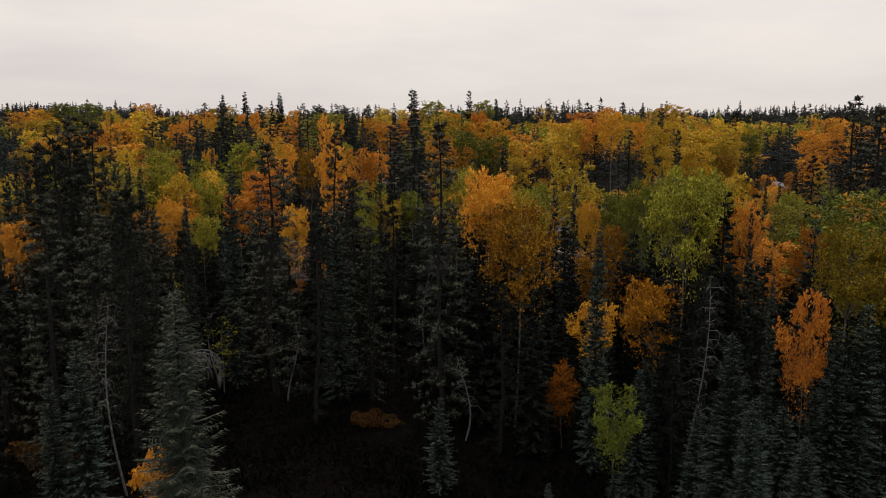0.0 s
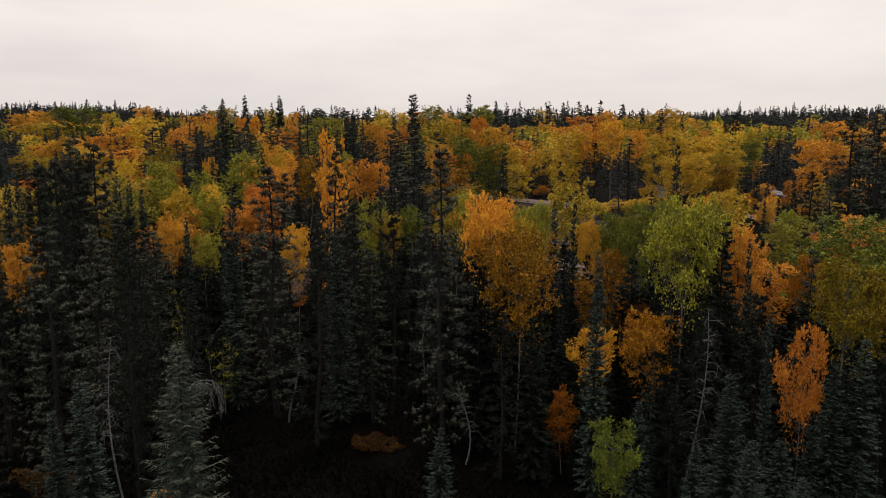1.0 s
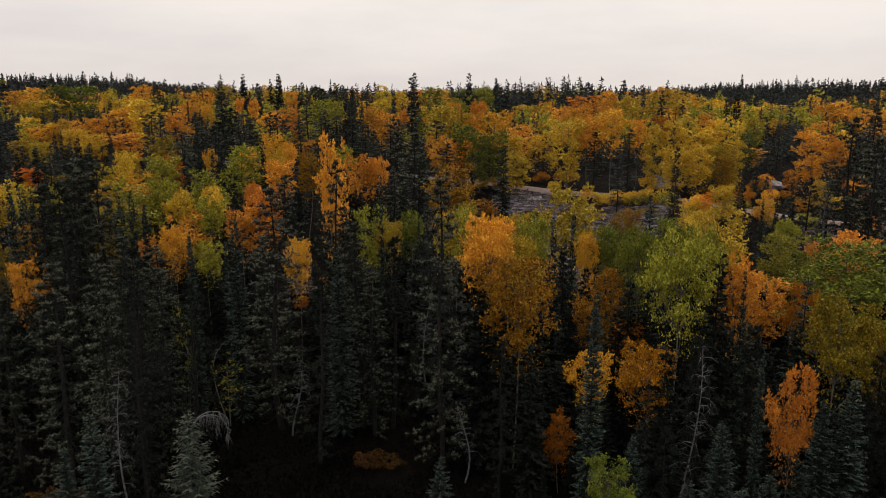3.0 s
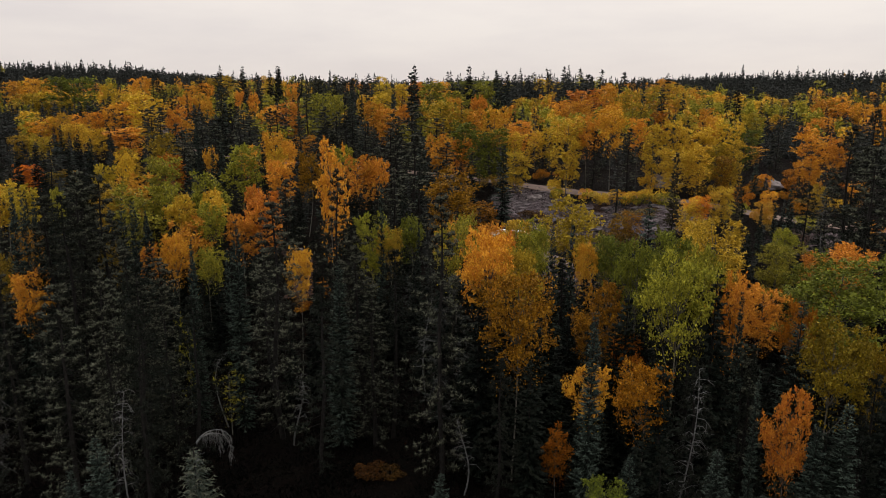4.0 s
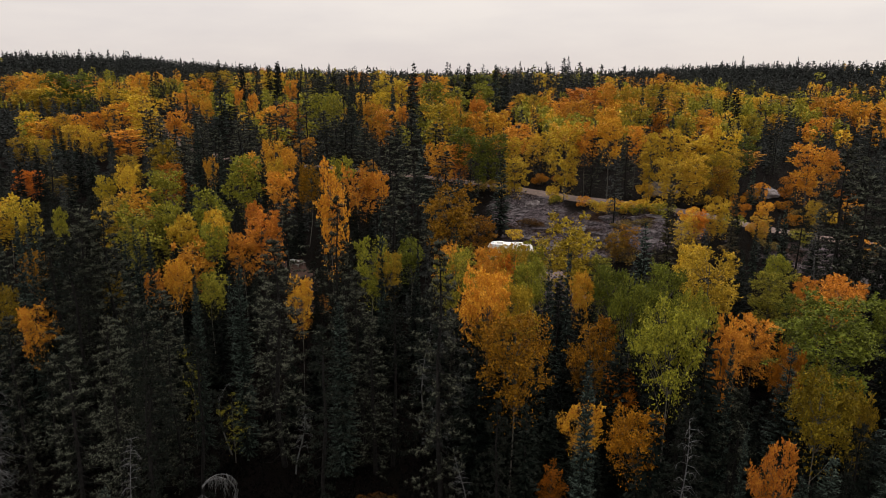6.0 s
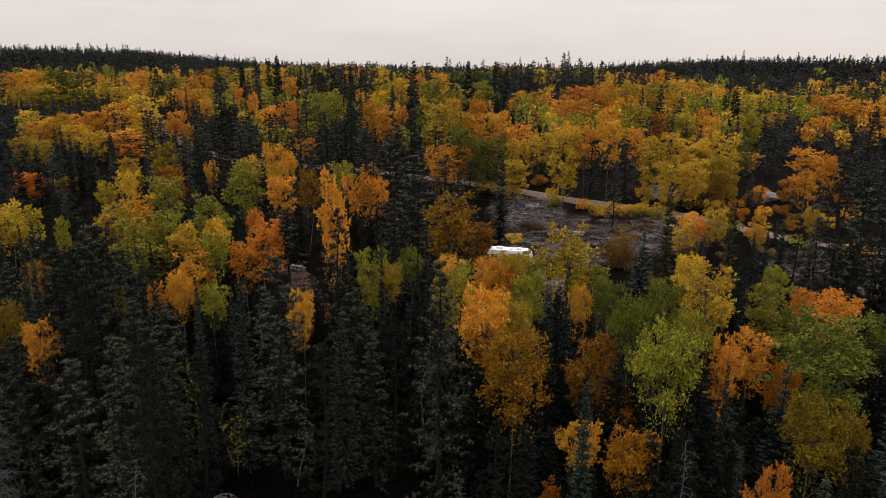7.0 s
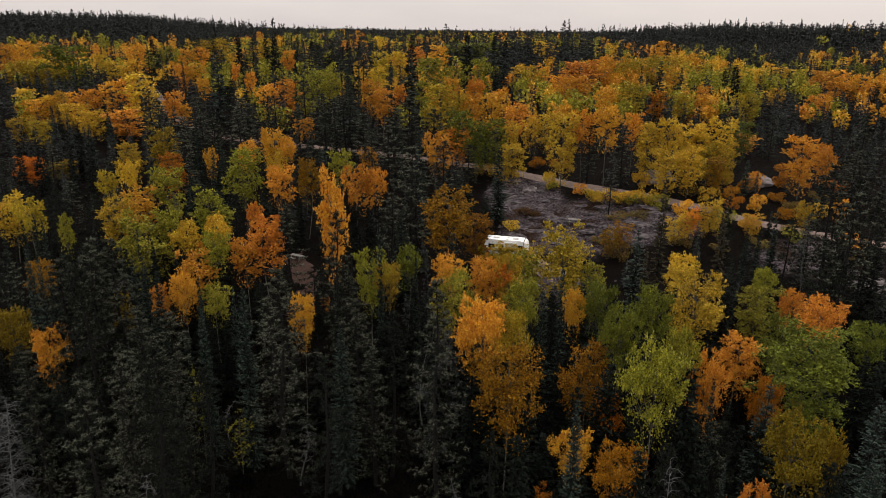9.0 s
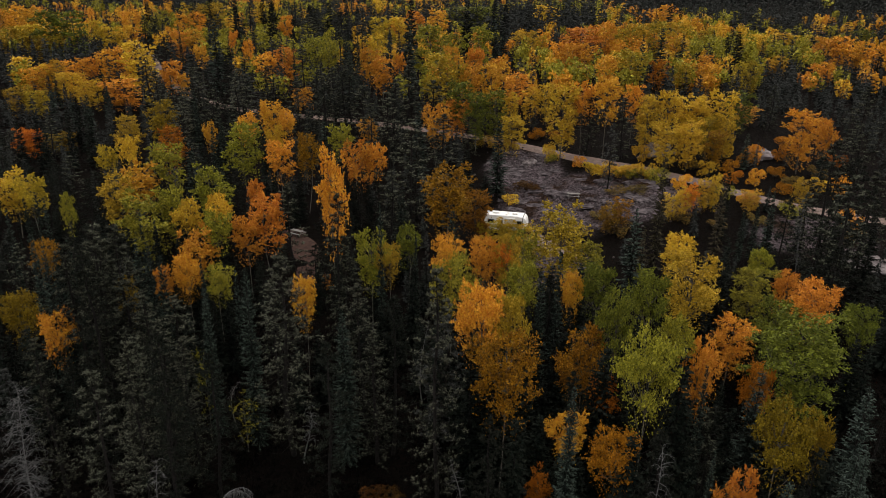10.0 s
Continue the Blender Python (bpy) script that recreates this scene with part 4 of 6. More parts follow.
grove("pine", "olive", [
    (33.7, 127.5, 11.5, 4.8), (-47, 128.6, 13.5, 6.8), (-79.8, 129.8, 6.6, 3.3), (-41.5, 130, 14.7, 5.6), (-73.6, 132.3, 8.5, 4.2),
    (28.3, 132.4, 11.3, 4.7), (-14.7, 134.8, 14.3, 7.2), (5.9, 134.8, 8.7, 4.3), (-38.5, 136, 14.8, 6.5), (-27.2, 136, 14.9, 5.5),
    (-8.6, 138, 14.7, 6.5), (-0.9, 138.7, 14.4, 7.2), (-52.5, 139.2, 12.9, 6.5), (-55.8, 142, 14.8, 5.9), (68, 143.7, 9.4, 4),
    (-49.7, 144, 14.8, 5.8), (-40.2, 144.2, 14.7, 7.3), (-34.9, 146, 14.8, 5.2), (-24.3, 148, 14.8, 6.5), (-51.2, 151.1, 13.1, 6.5),
])
grove("pine", "olive", [
    (-22.3, 151.5, 13.3, 6.7), (-19, 152, 14.9, 6.1), (-35.5, 152.3, 13.3, 6.7), (-7.1, 154.7, 14.2, 7.1), (-63.3, 156, 13.3, 6.7),
    (-30.7, 164, 15.4, 5.8), (101.8, 180.3, 10.2, 4.3), (-47.6, 188, 15.5, 6.5), (-71, 188.7, 12.6, 6.3), (-20.1, 192, 15.4, 6.2),
    (-26.1, 192, 15.3, 6.4), (-35.5, 208, 15.4, 6.5), (-83.3, 208, 15.4, 6), (86.2, 215.4, 12.5, 5.2), (-39.4, 218.4, 14.9, 7.5),
    (-66.1, 240, 15.4, 6.4), (-81.4, 244, 15.5, 6.5), (-64.5, 251.3, 14.9, 7.5), (-49.7, 252, 15.4, 6.5), (-79.4, 256, 15.4, 6.5),
])
grove("sapling", "limesparse", [
    (-17.9, 55.4, 6.2, 3, 0.73), (-21.7, 56.7, 9.9, 1.9, 0.4),
])
grove("spruce", "brown", [
    (25.9, 83.2, 8.3, 1.8), (28.1, 85, 16.4, 2.7), (36.4, 86.3, 11.8, 2.4), (-75.1, 211.7, 11.4, 1.8),
])
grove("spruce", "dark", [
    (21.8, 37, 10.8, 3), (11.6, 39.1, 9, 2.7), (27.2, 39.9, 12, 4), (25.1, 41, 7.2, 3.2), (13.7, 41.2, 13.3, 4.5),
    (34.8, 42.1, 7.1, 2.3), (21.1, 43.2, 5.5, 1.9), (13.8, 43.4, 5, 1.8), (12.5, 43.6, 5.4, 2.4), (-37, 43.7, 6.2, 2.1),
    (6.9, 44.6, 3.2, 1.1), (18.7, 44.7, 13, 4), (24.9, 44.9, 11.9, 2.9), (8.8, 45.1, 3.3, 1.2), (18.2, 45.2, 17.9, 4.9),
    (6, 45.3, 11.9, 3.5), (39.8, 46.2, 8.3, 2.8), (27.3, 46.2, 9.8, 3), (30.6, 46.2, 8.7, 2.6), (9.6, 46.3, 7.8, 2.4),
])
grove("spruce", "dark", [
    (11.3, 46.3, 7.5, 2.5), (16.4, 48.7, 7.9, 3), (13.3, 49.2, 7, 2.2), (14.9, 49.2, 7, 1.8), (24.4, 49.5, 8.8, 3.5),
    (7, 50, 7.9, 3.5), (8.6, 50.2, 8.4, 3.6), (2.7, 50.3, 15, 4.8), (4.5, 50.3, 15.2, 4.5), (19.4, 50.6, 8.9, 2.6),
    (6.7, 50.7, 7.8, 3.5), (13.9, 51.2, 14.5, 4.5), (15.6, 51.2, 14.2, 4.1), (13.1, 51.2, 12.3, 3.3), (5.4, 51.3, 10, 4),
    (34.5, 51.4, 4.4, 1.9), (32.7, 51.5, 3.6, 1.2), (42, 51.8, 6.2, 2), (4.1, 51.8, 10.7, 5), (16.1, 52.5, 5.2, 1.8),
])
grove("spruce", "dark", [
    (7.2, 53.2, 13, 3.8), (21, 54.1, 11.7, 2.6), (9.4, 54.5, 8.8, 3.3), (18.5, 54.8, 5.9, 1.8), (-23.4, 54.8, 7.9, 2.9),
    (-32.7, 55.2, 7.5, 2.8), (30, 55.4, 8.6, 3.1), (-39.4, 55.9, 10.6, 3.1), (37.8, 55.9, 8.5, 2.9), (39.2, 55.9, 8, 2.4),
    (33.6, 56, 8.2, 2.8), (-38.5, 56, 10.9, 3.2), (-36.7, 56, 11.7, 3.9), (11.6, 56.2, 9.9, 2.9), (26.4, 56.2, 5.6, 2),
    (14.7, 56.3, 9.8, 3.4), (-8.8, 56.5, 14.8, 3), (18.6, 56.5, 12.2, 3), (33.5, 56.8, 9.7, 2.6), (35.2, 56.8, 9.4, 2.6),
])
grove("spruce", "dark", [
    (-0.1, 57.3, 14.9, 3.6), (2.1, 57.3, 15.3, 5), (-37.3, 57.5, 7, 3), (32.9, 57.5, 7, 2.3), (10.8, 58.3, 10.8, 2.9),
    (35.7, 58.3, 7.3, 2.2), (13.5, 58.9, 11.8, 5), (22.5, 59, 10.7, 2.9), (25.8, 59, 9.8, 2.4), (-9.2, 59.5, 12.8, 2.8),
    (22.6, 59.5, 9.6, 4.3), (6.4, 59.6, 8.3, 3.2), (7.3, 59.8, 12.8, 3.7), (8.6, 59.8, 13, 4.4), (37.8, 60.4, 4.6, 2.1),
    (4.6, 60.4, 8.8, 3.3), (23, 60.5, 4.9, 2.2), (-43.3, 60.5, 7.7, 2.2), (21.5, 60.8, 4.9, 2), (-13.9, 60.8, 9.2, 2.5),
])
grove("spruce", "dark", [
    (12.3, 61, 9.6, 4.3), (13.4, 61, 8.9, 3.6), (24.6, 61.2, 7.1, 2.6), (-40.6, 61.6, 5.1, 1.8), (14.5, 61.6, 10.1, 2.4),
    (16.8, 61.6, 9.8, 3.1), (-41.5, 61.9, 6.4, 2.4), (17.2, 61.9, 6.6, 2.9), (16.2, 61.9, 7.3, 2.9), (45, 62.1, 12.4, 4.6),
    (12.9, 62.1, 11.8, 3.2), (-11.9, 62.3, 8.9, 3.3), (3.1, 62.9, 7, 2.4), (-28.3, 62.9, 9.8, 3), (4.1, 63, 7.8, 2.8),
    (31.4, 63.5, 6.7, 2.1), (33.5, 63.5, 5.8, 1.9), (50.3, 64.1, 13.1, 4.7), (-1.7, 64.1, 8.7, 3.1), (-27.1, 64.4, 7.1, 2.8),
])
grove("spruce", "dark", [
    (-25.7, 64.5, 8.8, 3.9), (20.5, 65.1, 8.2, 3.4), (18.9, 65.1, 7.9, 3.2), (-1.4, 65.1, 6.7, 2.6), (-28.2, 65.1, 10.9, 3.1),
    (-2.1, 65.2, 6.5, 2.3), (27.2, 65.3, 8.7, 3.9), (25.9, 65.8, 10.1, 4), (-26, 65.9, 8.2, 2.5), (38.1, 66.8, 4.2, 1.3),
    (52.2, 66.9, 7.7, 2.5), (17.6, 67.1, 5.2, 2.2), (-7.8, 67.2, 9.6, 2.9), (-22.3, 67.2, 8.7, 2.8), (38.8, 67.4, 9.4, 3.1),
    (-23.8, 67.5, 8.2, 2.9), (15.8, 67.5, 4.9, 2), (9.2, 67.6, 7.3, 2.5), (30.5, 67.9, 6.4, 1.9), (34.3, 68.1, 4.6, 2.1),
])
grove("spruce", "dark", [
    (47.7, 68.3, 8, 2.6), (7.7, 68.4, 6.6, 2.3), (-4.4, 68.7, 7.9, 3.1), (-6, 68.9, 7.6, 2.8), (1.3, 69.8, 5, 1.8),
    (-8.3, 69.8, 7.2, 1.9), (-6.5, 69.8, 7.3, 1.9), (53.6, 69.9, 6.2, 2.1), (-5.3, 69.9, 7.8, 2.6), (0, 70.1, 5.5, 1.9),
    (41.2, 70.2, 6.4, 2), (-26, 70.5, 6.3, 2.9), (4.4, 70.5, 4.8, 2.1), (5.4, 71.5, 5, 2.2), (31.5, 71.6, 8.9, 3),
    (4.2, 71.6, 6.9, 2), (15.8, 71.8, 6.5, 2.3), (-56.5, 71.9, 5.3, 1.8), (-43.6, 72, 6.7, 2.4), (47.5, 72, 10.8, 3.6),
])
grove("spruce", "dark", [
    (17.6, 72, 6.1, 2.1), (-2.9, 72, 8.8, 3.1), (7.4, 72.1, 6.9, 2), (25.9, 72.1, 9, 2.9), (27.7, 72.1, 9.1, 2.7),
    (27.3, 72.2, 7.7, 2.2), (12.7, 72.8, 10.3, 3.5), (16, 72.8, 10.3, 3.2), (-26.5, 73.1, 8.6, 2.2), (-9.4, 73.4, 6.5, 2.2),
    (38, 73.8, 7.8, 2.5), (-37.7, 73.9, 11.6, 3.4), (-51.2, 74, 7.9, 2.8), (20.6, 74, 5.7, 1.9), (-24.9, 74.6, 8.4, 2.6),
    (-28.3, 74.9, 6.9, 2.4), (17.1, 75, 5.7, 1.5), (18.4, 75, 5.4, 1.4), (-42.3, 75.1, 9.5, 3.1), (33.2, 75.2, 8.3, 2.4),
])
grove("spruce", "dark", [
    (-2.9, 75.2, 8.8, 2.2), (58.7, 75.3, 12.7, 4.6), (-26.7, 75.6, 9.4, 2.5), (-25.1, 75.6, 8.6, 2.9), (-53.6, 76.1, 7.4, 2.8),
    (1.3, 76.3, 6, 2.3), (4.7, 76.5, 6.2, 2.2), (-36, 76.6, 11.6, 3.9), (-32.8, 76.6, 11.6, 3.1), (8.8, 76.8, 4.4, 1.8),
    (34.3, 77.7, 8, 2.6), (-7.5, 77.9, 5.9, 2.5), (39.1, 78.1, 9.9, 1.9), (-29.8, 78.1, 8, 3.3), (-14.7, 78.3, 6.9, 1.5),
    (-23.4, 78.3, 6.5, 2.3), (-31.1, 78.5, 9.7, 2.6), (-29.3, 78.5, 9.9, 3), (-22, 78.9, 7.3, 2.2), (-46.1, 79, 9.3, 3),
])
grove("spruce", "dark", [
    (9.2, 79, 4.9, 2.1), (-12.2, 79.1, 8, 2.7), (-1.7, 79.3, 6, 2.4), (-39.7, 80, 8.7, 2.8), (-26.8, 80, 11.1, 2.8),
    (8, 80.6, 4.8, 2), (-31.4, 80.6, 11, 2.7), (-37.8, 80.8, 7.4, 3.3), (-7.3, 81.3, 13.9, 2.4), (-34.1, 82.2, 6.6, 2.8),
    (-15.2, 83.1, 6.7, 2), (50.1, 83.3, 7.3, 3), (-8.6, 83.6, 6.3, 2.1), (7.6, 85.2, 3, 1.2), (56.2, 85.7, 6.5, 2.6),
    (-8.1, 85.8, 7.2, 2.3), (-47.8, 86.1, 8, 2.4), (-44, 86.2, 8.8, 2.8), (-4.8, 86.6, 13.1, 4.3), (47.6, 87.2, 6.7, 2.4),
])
grove("spruce", "dark", [
    (-48.6, 87.5, 6.2, 2.6), (-42.5, 87.5, 6.5, 2.9), (-25.1, 87.7, 5.7, 2), (-33.9, 87.9, 8.9, 3), (5, 88.5, 5.4, 2.4),
    (-31.8, 89, 6.4, 2.2), (-44.7, 89.3, 7.5, 2.1), (-42.2, 89.3, 7.9, 2), (-29.5, 89.9, 9, 3), (-51.9, 90.5, 7.4, 2.2),
    (39.1, 91.6, 9.8, 2), (-65.4, 92.2, 12.7, 4.1), (-33, 92.2, 9, 2.8), (-42.4, 92.7, 7.8, 1.9), (-39.5, 92.7, 8.8, 2.6),
    (-59.2, 93.7, 2.9, 0.7), (-67.8, 93.8, 6.8, 2.4), (-35.5, 94, 8.1, 3), (-30.2, 94.9, 8.8, 3.1), (-52.5, 95.6, 7.4, 2.3),
])
grove("spruce", "dark", [
    (-23, 95.7, 5.6, 1.9), (-73.7, 95.9, 5.2, 1.7), (-38.1, 96.3, 9.6, 2.5), (-72.2, 99.6, 11.5, 4), (-61.7, 99.6, 8, 2.6),
    (-12.5, 99.7, 9.7, 2.7), (-10.4, 99.7, 9.7, 2.6), (-46.4, 101.2, 9.5, 2.4), (-68.4, 102.9, 6.8, 2.4), (-60.7, 103.2, 6.7, 2.2),
    (-22.2, 103.2, 6.2, 2.4), (-35.1, 103.9, 10.9, 3.6), (-25.2, 104.1, 8.3, 2.8), (-23.5, 104.1, 8.1, 2.2), (-21.6, 105.7, 8.4, 2.4),
    (-13.8, 106.8, 11.4, 2.3), (-44.1, 106.9, 8.2, 3), (-63.4, 107.3, 5.7, 2.1), (-29.3, 107.6, 6.1, 2), (-80.3, 108.1, 6.2, 2.2),
])
grove("spruce", "dark", [
    (-73.2, 108.2, 10, 3.2), (-16.1, 108.4, 9, 2.4), (-75.3, 109.7, 5.4, 1.8), (3.2, 110, 7.1, 3.7), (-69.8, 110.6, 8.8, 3.3),
    (-50.3, 111.9, 7.6, 2.8), (-79.7, 112.3, 5.6, 2.1), (7.7, 113, 6.1, 3.3), (4.8, 116, 8.7, 3.5), (-17.8, 117.6, 11.4, 3.1),
    (-72, 119.8, 11.4, 3.2), (-67.7, 119.9, 11.4, 2.8), (-40.2, 124.3, 11.4, 2.4), (-71.9, 125.1, 11.3, 3.3), (-67.2, 126.9, 11.4, 2.9),
    (-64.6, 129, 11.3, 3.4), (-41.2, 131.5, 11.4, 3.2), (-70.3, 136.9, 11.3, 3.3), (-48.8, 140.7, 11.3, 3.6), (115, 188.7, 11.4, 6.4),
])
grove("spruce", "dark", [
    (80.3, 195.8, 14.8, 6.9), (-58.4, 203.2, 11.4, 3.7), (-51.5, 203.7, 11.4, 3.7), (-26.7, 205.6, 11.4, 3.9), (-23.5, 205.6, 11.4, 2.8),
    (16.7, 209.5, 11.4, 5.3), (83.9, 212.3, 11.4, 4.6), (-57.2, 214, 11.4, 4), (-59.3, 215, 19.1, 5.7), (-8.4, 218, 19.8, 5.8),
    (7.9, 218, 19.8, 5.9), (-51.1, 224, 19, 5.4), (68.8, 225.5, 11.3, 6.1), (-37.6, 252, 15.5, 6.1), (-58, 257, 17.7, 5.3),
    (19.2, 259, 17.2, 5.1), (-61.9, 259, 16.5, 4.8), (-51.8, 260, 13.7, 4.1), (-45.9, 260, 14.5, 4.3), (-80.3, 262, 18, 5.4),
])
grove("spruce", "dark", [
    (23.4, 262, 16.6, 5), (31.3, 262, 13.3, 4), (-103.4, 262, 15.2, 4.5), (-32.8, 262, 14.1, 4.2), (82.2, 264, 16.4, 4.8),
    (86, 264, 14.6, 4.3), (-29.3, 264, 13.4, 4), (-46.5, 300, 15.3, 5.1), (78.4, 300, 12.7, 4.2), (110.4, 300, 13, 4.3),
    (100.9, 300, 12.7, 4.2), (-134.3, 300, 12.7, 4.2), (-107.3, 300, 13.2, 4.3), (-102.6, 300, 12.9, 4.3), (35.8, 301.5, 11.4, 6.3),
    (81.6, 302, 11.8, 3.9), (62.7, 360, 18.7, 6.2), (60.8, 362, 17.7, 5.8), (211.7, 380, 9.5, 3.2), (226.8, 380, 8.7, 2.9),
])
grove("spruce", "dark", [
    (2.8, 385, 15, 5), (150.2, 390, 10.3, 3.4), (183.4, 390, 9.4, 3.1), (220.3, 390, 9.4, 3.1), (195.7, 390, 9.4, 3.1),
    (155.7, 392, 9, 3), (206, 392, 9.1, 3), (165.8, 400, 13.2, 4.4), (177, 400, 10.1, 3.3), (-196.6, 400, 7.8, 2.5),
    (-226.3, 420, 8.2, 2.8), (-245, 430, 10.4, 3.4), (-258.6, 430, 10.8, 3.5),
])
grove("spruce", "green", [
    (24.5, 26.1, 7.4, 2.6), (-12.2, 26.7, 4.7, 2.1), (16.9, 26.8, 6.3, 2), (-13.6, 26.8, 4.8, 1.9), (12.2, 26.9, 4.8, 1.4),
    (20.1, 27.2, 9.1, 3.4), (25.6, 29.7, 5.2, 1.8), (13.9, 30.3, 10.1, 2.6), (21.3, 30.8, 7.6, 2.5), (17, 31.1, 7.7, 2.9),
    (13.8, 32.2, 12.5, 3.3), (5.5, 34.6, 3.8, 1.2), (8.9, 34.8, 4.4, 1.5), (11, 35.3, 3.4, 1.2), (-20.7, 35.6, 9.2, 2.2),
    (13.6, 35.8, 7.4, 2.5), (22.3, 35.8, 6.5, 2.1), (-19.2, 36, 11, 3.1), (32.4, 36, 9.6, 3), (26.8, 36.2, 15.7, 1.9),
])
grove("spruce", "green", [
    (21.2, 36.5, 11.4, 2.9), (18.7, 36.9, 6.9, 3.1), (20.4, 37, 7.6, 2.9), (22.9, 37, 12.4, 3.3), (27.6, 38, 13.9, 3.7),
    (11.1, 38.4, 8.7, 2.5), (18.4, 38.5, 14, 1.3), (23.2, 39, 7.9, 2.6), (31.7, 39.1, 5.1, 1.7), (23.4, 40.6, 7.4, 2.9),
    (-0.2, 40.7, 6.1, 2.4), (29.6, 41.3, 16, 3.9), (9.5, 42.7, 16.3, 2.4), (27.9, 42.9, 8.8, 1), (19.6, 44.3, 16.8, 1.6),
    (23.8, 44.8, 15.6, 3.5), (-8.2, 53.6, 15.8, 3.2), (-16.9, 56, 18.6, 2.8), (-33.5, 57, 18.5, 2.2), (-20.9, 57, 16.1, 2),
])
grove("spruce", "green", [
    (-34.8, 57.5, 19, 2.2), (-36, 58, 19.8, 2.2), (-33.1, 58.5, 19.2, 1.8), (-34.3, 59.4, 14.8, 1.3), (-27.7, 60, 18.9, 2.4),
    (-25.7, 60, 17.6, 2.4), (9.6, 60.2, 16.9, 2.1), (-27, 60.5, 18.5, 2.2), (-19.4, 65, 12.3, 1.3), (12.4, 66.2, 15.6, 2),
    (-21.4, 68, 12.1, 1.5), (-25.1, 68.6, 12.6, 1.3), (-6.4, 71.6, 17.9, 1.5), (-2.7, 76.3, 12.2, 1.3), (-32.8, 76.7, 12.8, 1.4),
    (-35.2, 78.5, 13.2, 1), (-51.3, 79.4, 11.9, 2), (23.9, 80.3, 12.4, 3.5), (-48.3, 82.3, 12.5, 1.4), (41.2, 82.7, 10.7, 2.1),
])
grove("spruce", "green", [
    (38.9, 84.9, 8, 1.4), (-52.6, 85.4, 11.3, 1.6), (40.8, 85.4, 7.9, 1.6), (-51.2, 85.6, 12, 1.6), (1.7, 86.4, 10.5, 3),
    (-37.4, 103.9, 13, 3.4), (-28.3, 111.5, 14.8, 2.5), (-18.5, 111.6, 14.6, 3.9), (62.5, 111.6, 8.3, 2.8), (-36.7, 112.9, 13.5, 2.1),
    (-35.4, 113.6, 14.3, 2.9), (10, 116.4, 13.4, 4.5), (52.8, 118.7, 6.5, 2.2), (-3.6, 123.6, 14.3, 3.9), (-43.8, 126.9, 15.5, 1.9),
    (-73.6, 148.4, 8.1, 2.8), (-78.4, 151.7, 7.7, 2.6), (-84.4, 154.9, 7.3, 2.5), (-72.8, 156.2, 7.7, 2.6), (4.1, 156.7, 14.5, 1.7),
])
grove("spruce", "green", [
    (-73.5, 157.1, 8.7, 2.3), (-88.3, 164.9, 8, 2.3), (-20.7, 167.8, 12.6, 4.3), (-7.6, 175.6, 20.1, 6.8), (-47.5, 175.9, 15.5, 3.9),
    (49.1, 175.9, 16.4, 3.6), (-35.4, 176.1, 15.6, 1.6), (-12.2, 179.3, 16.7, 3.1), (-55.6, 180.7, 18.7, 6.3), (-23.4, 183.8, 14.9, 3.1),
    (-86.3, 186.1, 13.3, 4.5), (-97.5, 187.9, 10.6, 3.1), (-21.4, 190.6, 13.3, 2.1), (58.3, 191, 16.2, 5.5), (-102.8, 193.6, 9.1, 2.5),
    (65.9, 196.9, 13.7, 4.4), (18, 204.8, 14.2, 4.8), (-125.2, 214, 8.2, 2.8), (-107.1, 216.5, 8.8, 3), (16.2, 217.7, 14.9, 5),
])
grove("spruce", "green", [
    (90.2, 240.7, 9.2, 3.1), (-95.6, 246, 12.1, 4.1), (-22.8, 255.5, 15, 2.4),
])
grove("spruce", "grey", [
    (-9.9, 25.6, 16, 4.7),
])

# ---- dead trees ----
def bole(tubes, pts, r0, r1):
    n = len(pts)
    tubes.add(pts, [r0 + (r1 - r0) * i / (n - 1) for i in range(n)], 6)


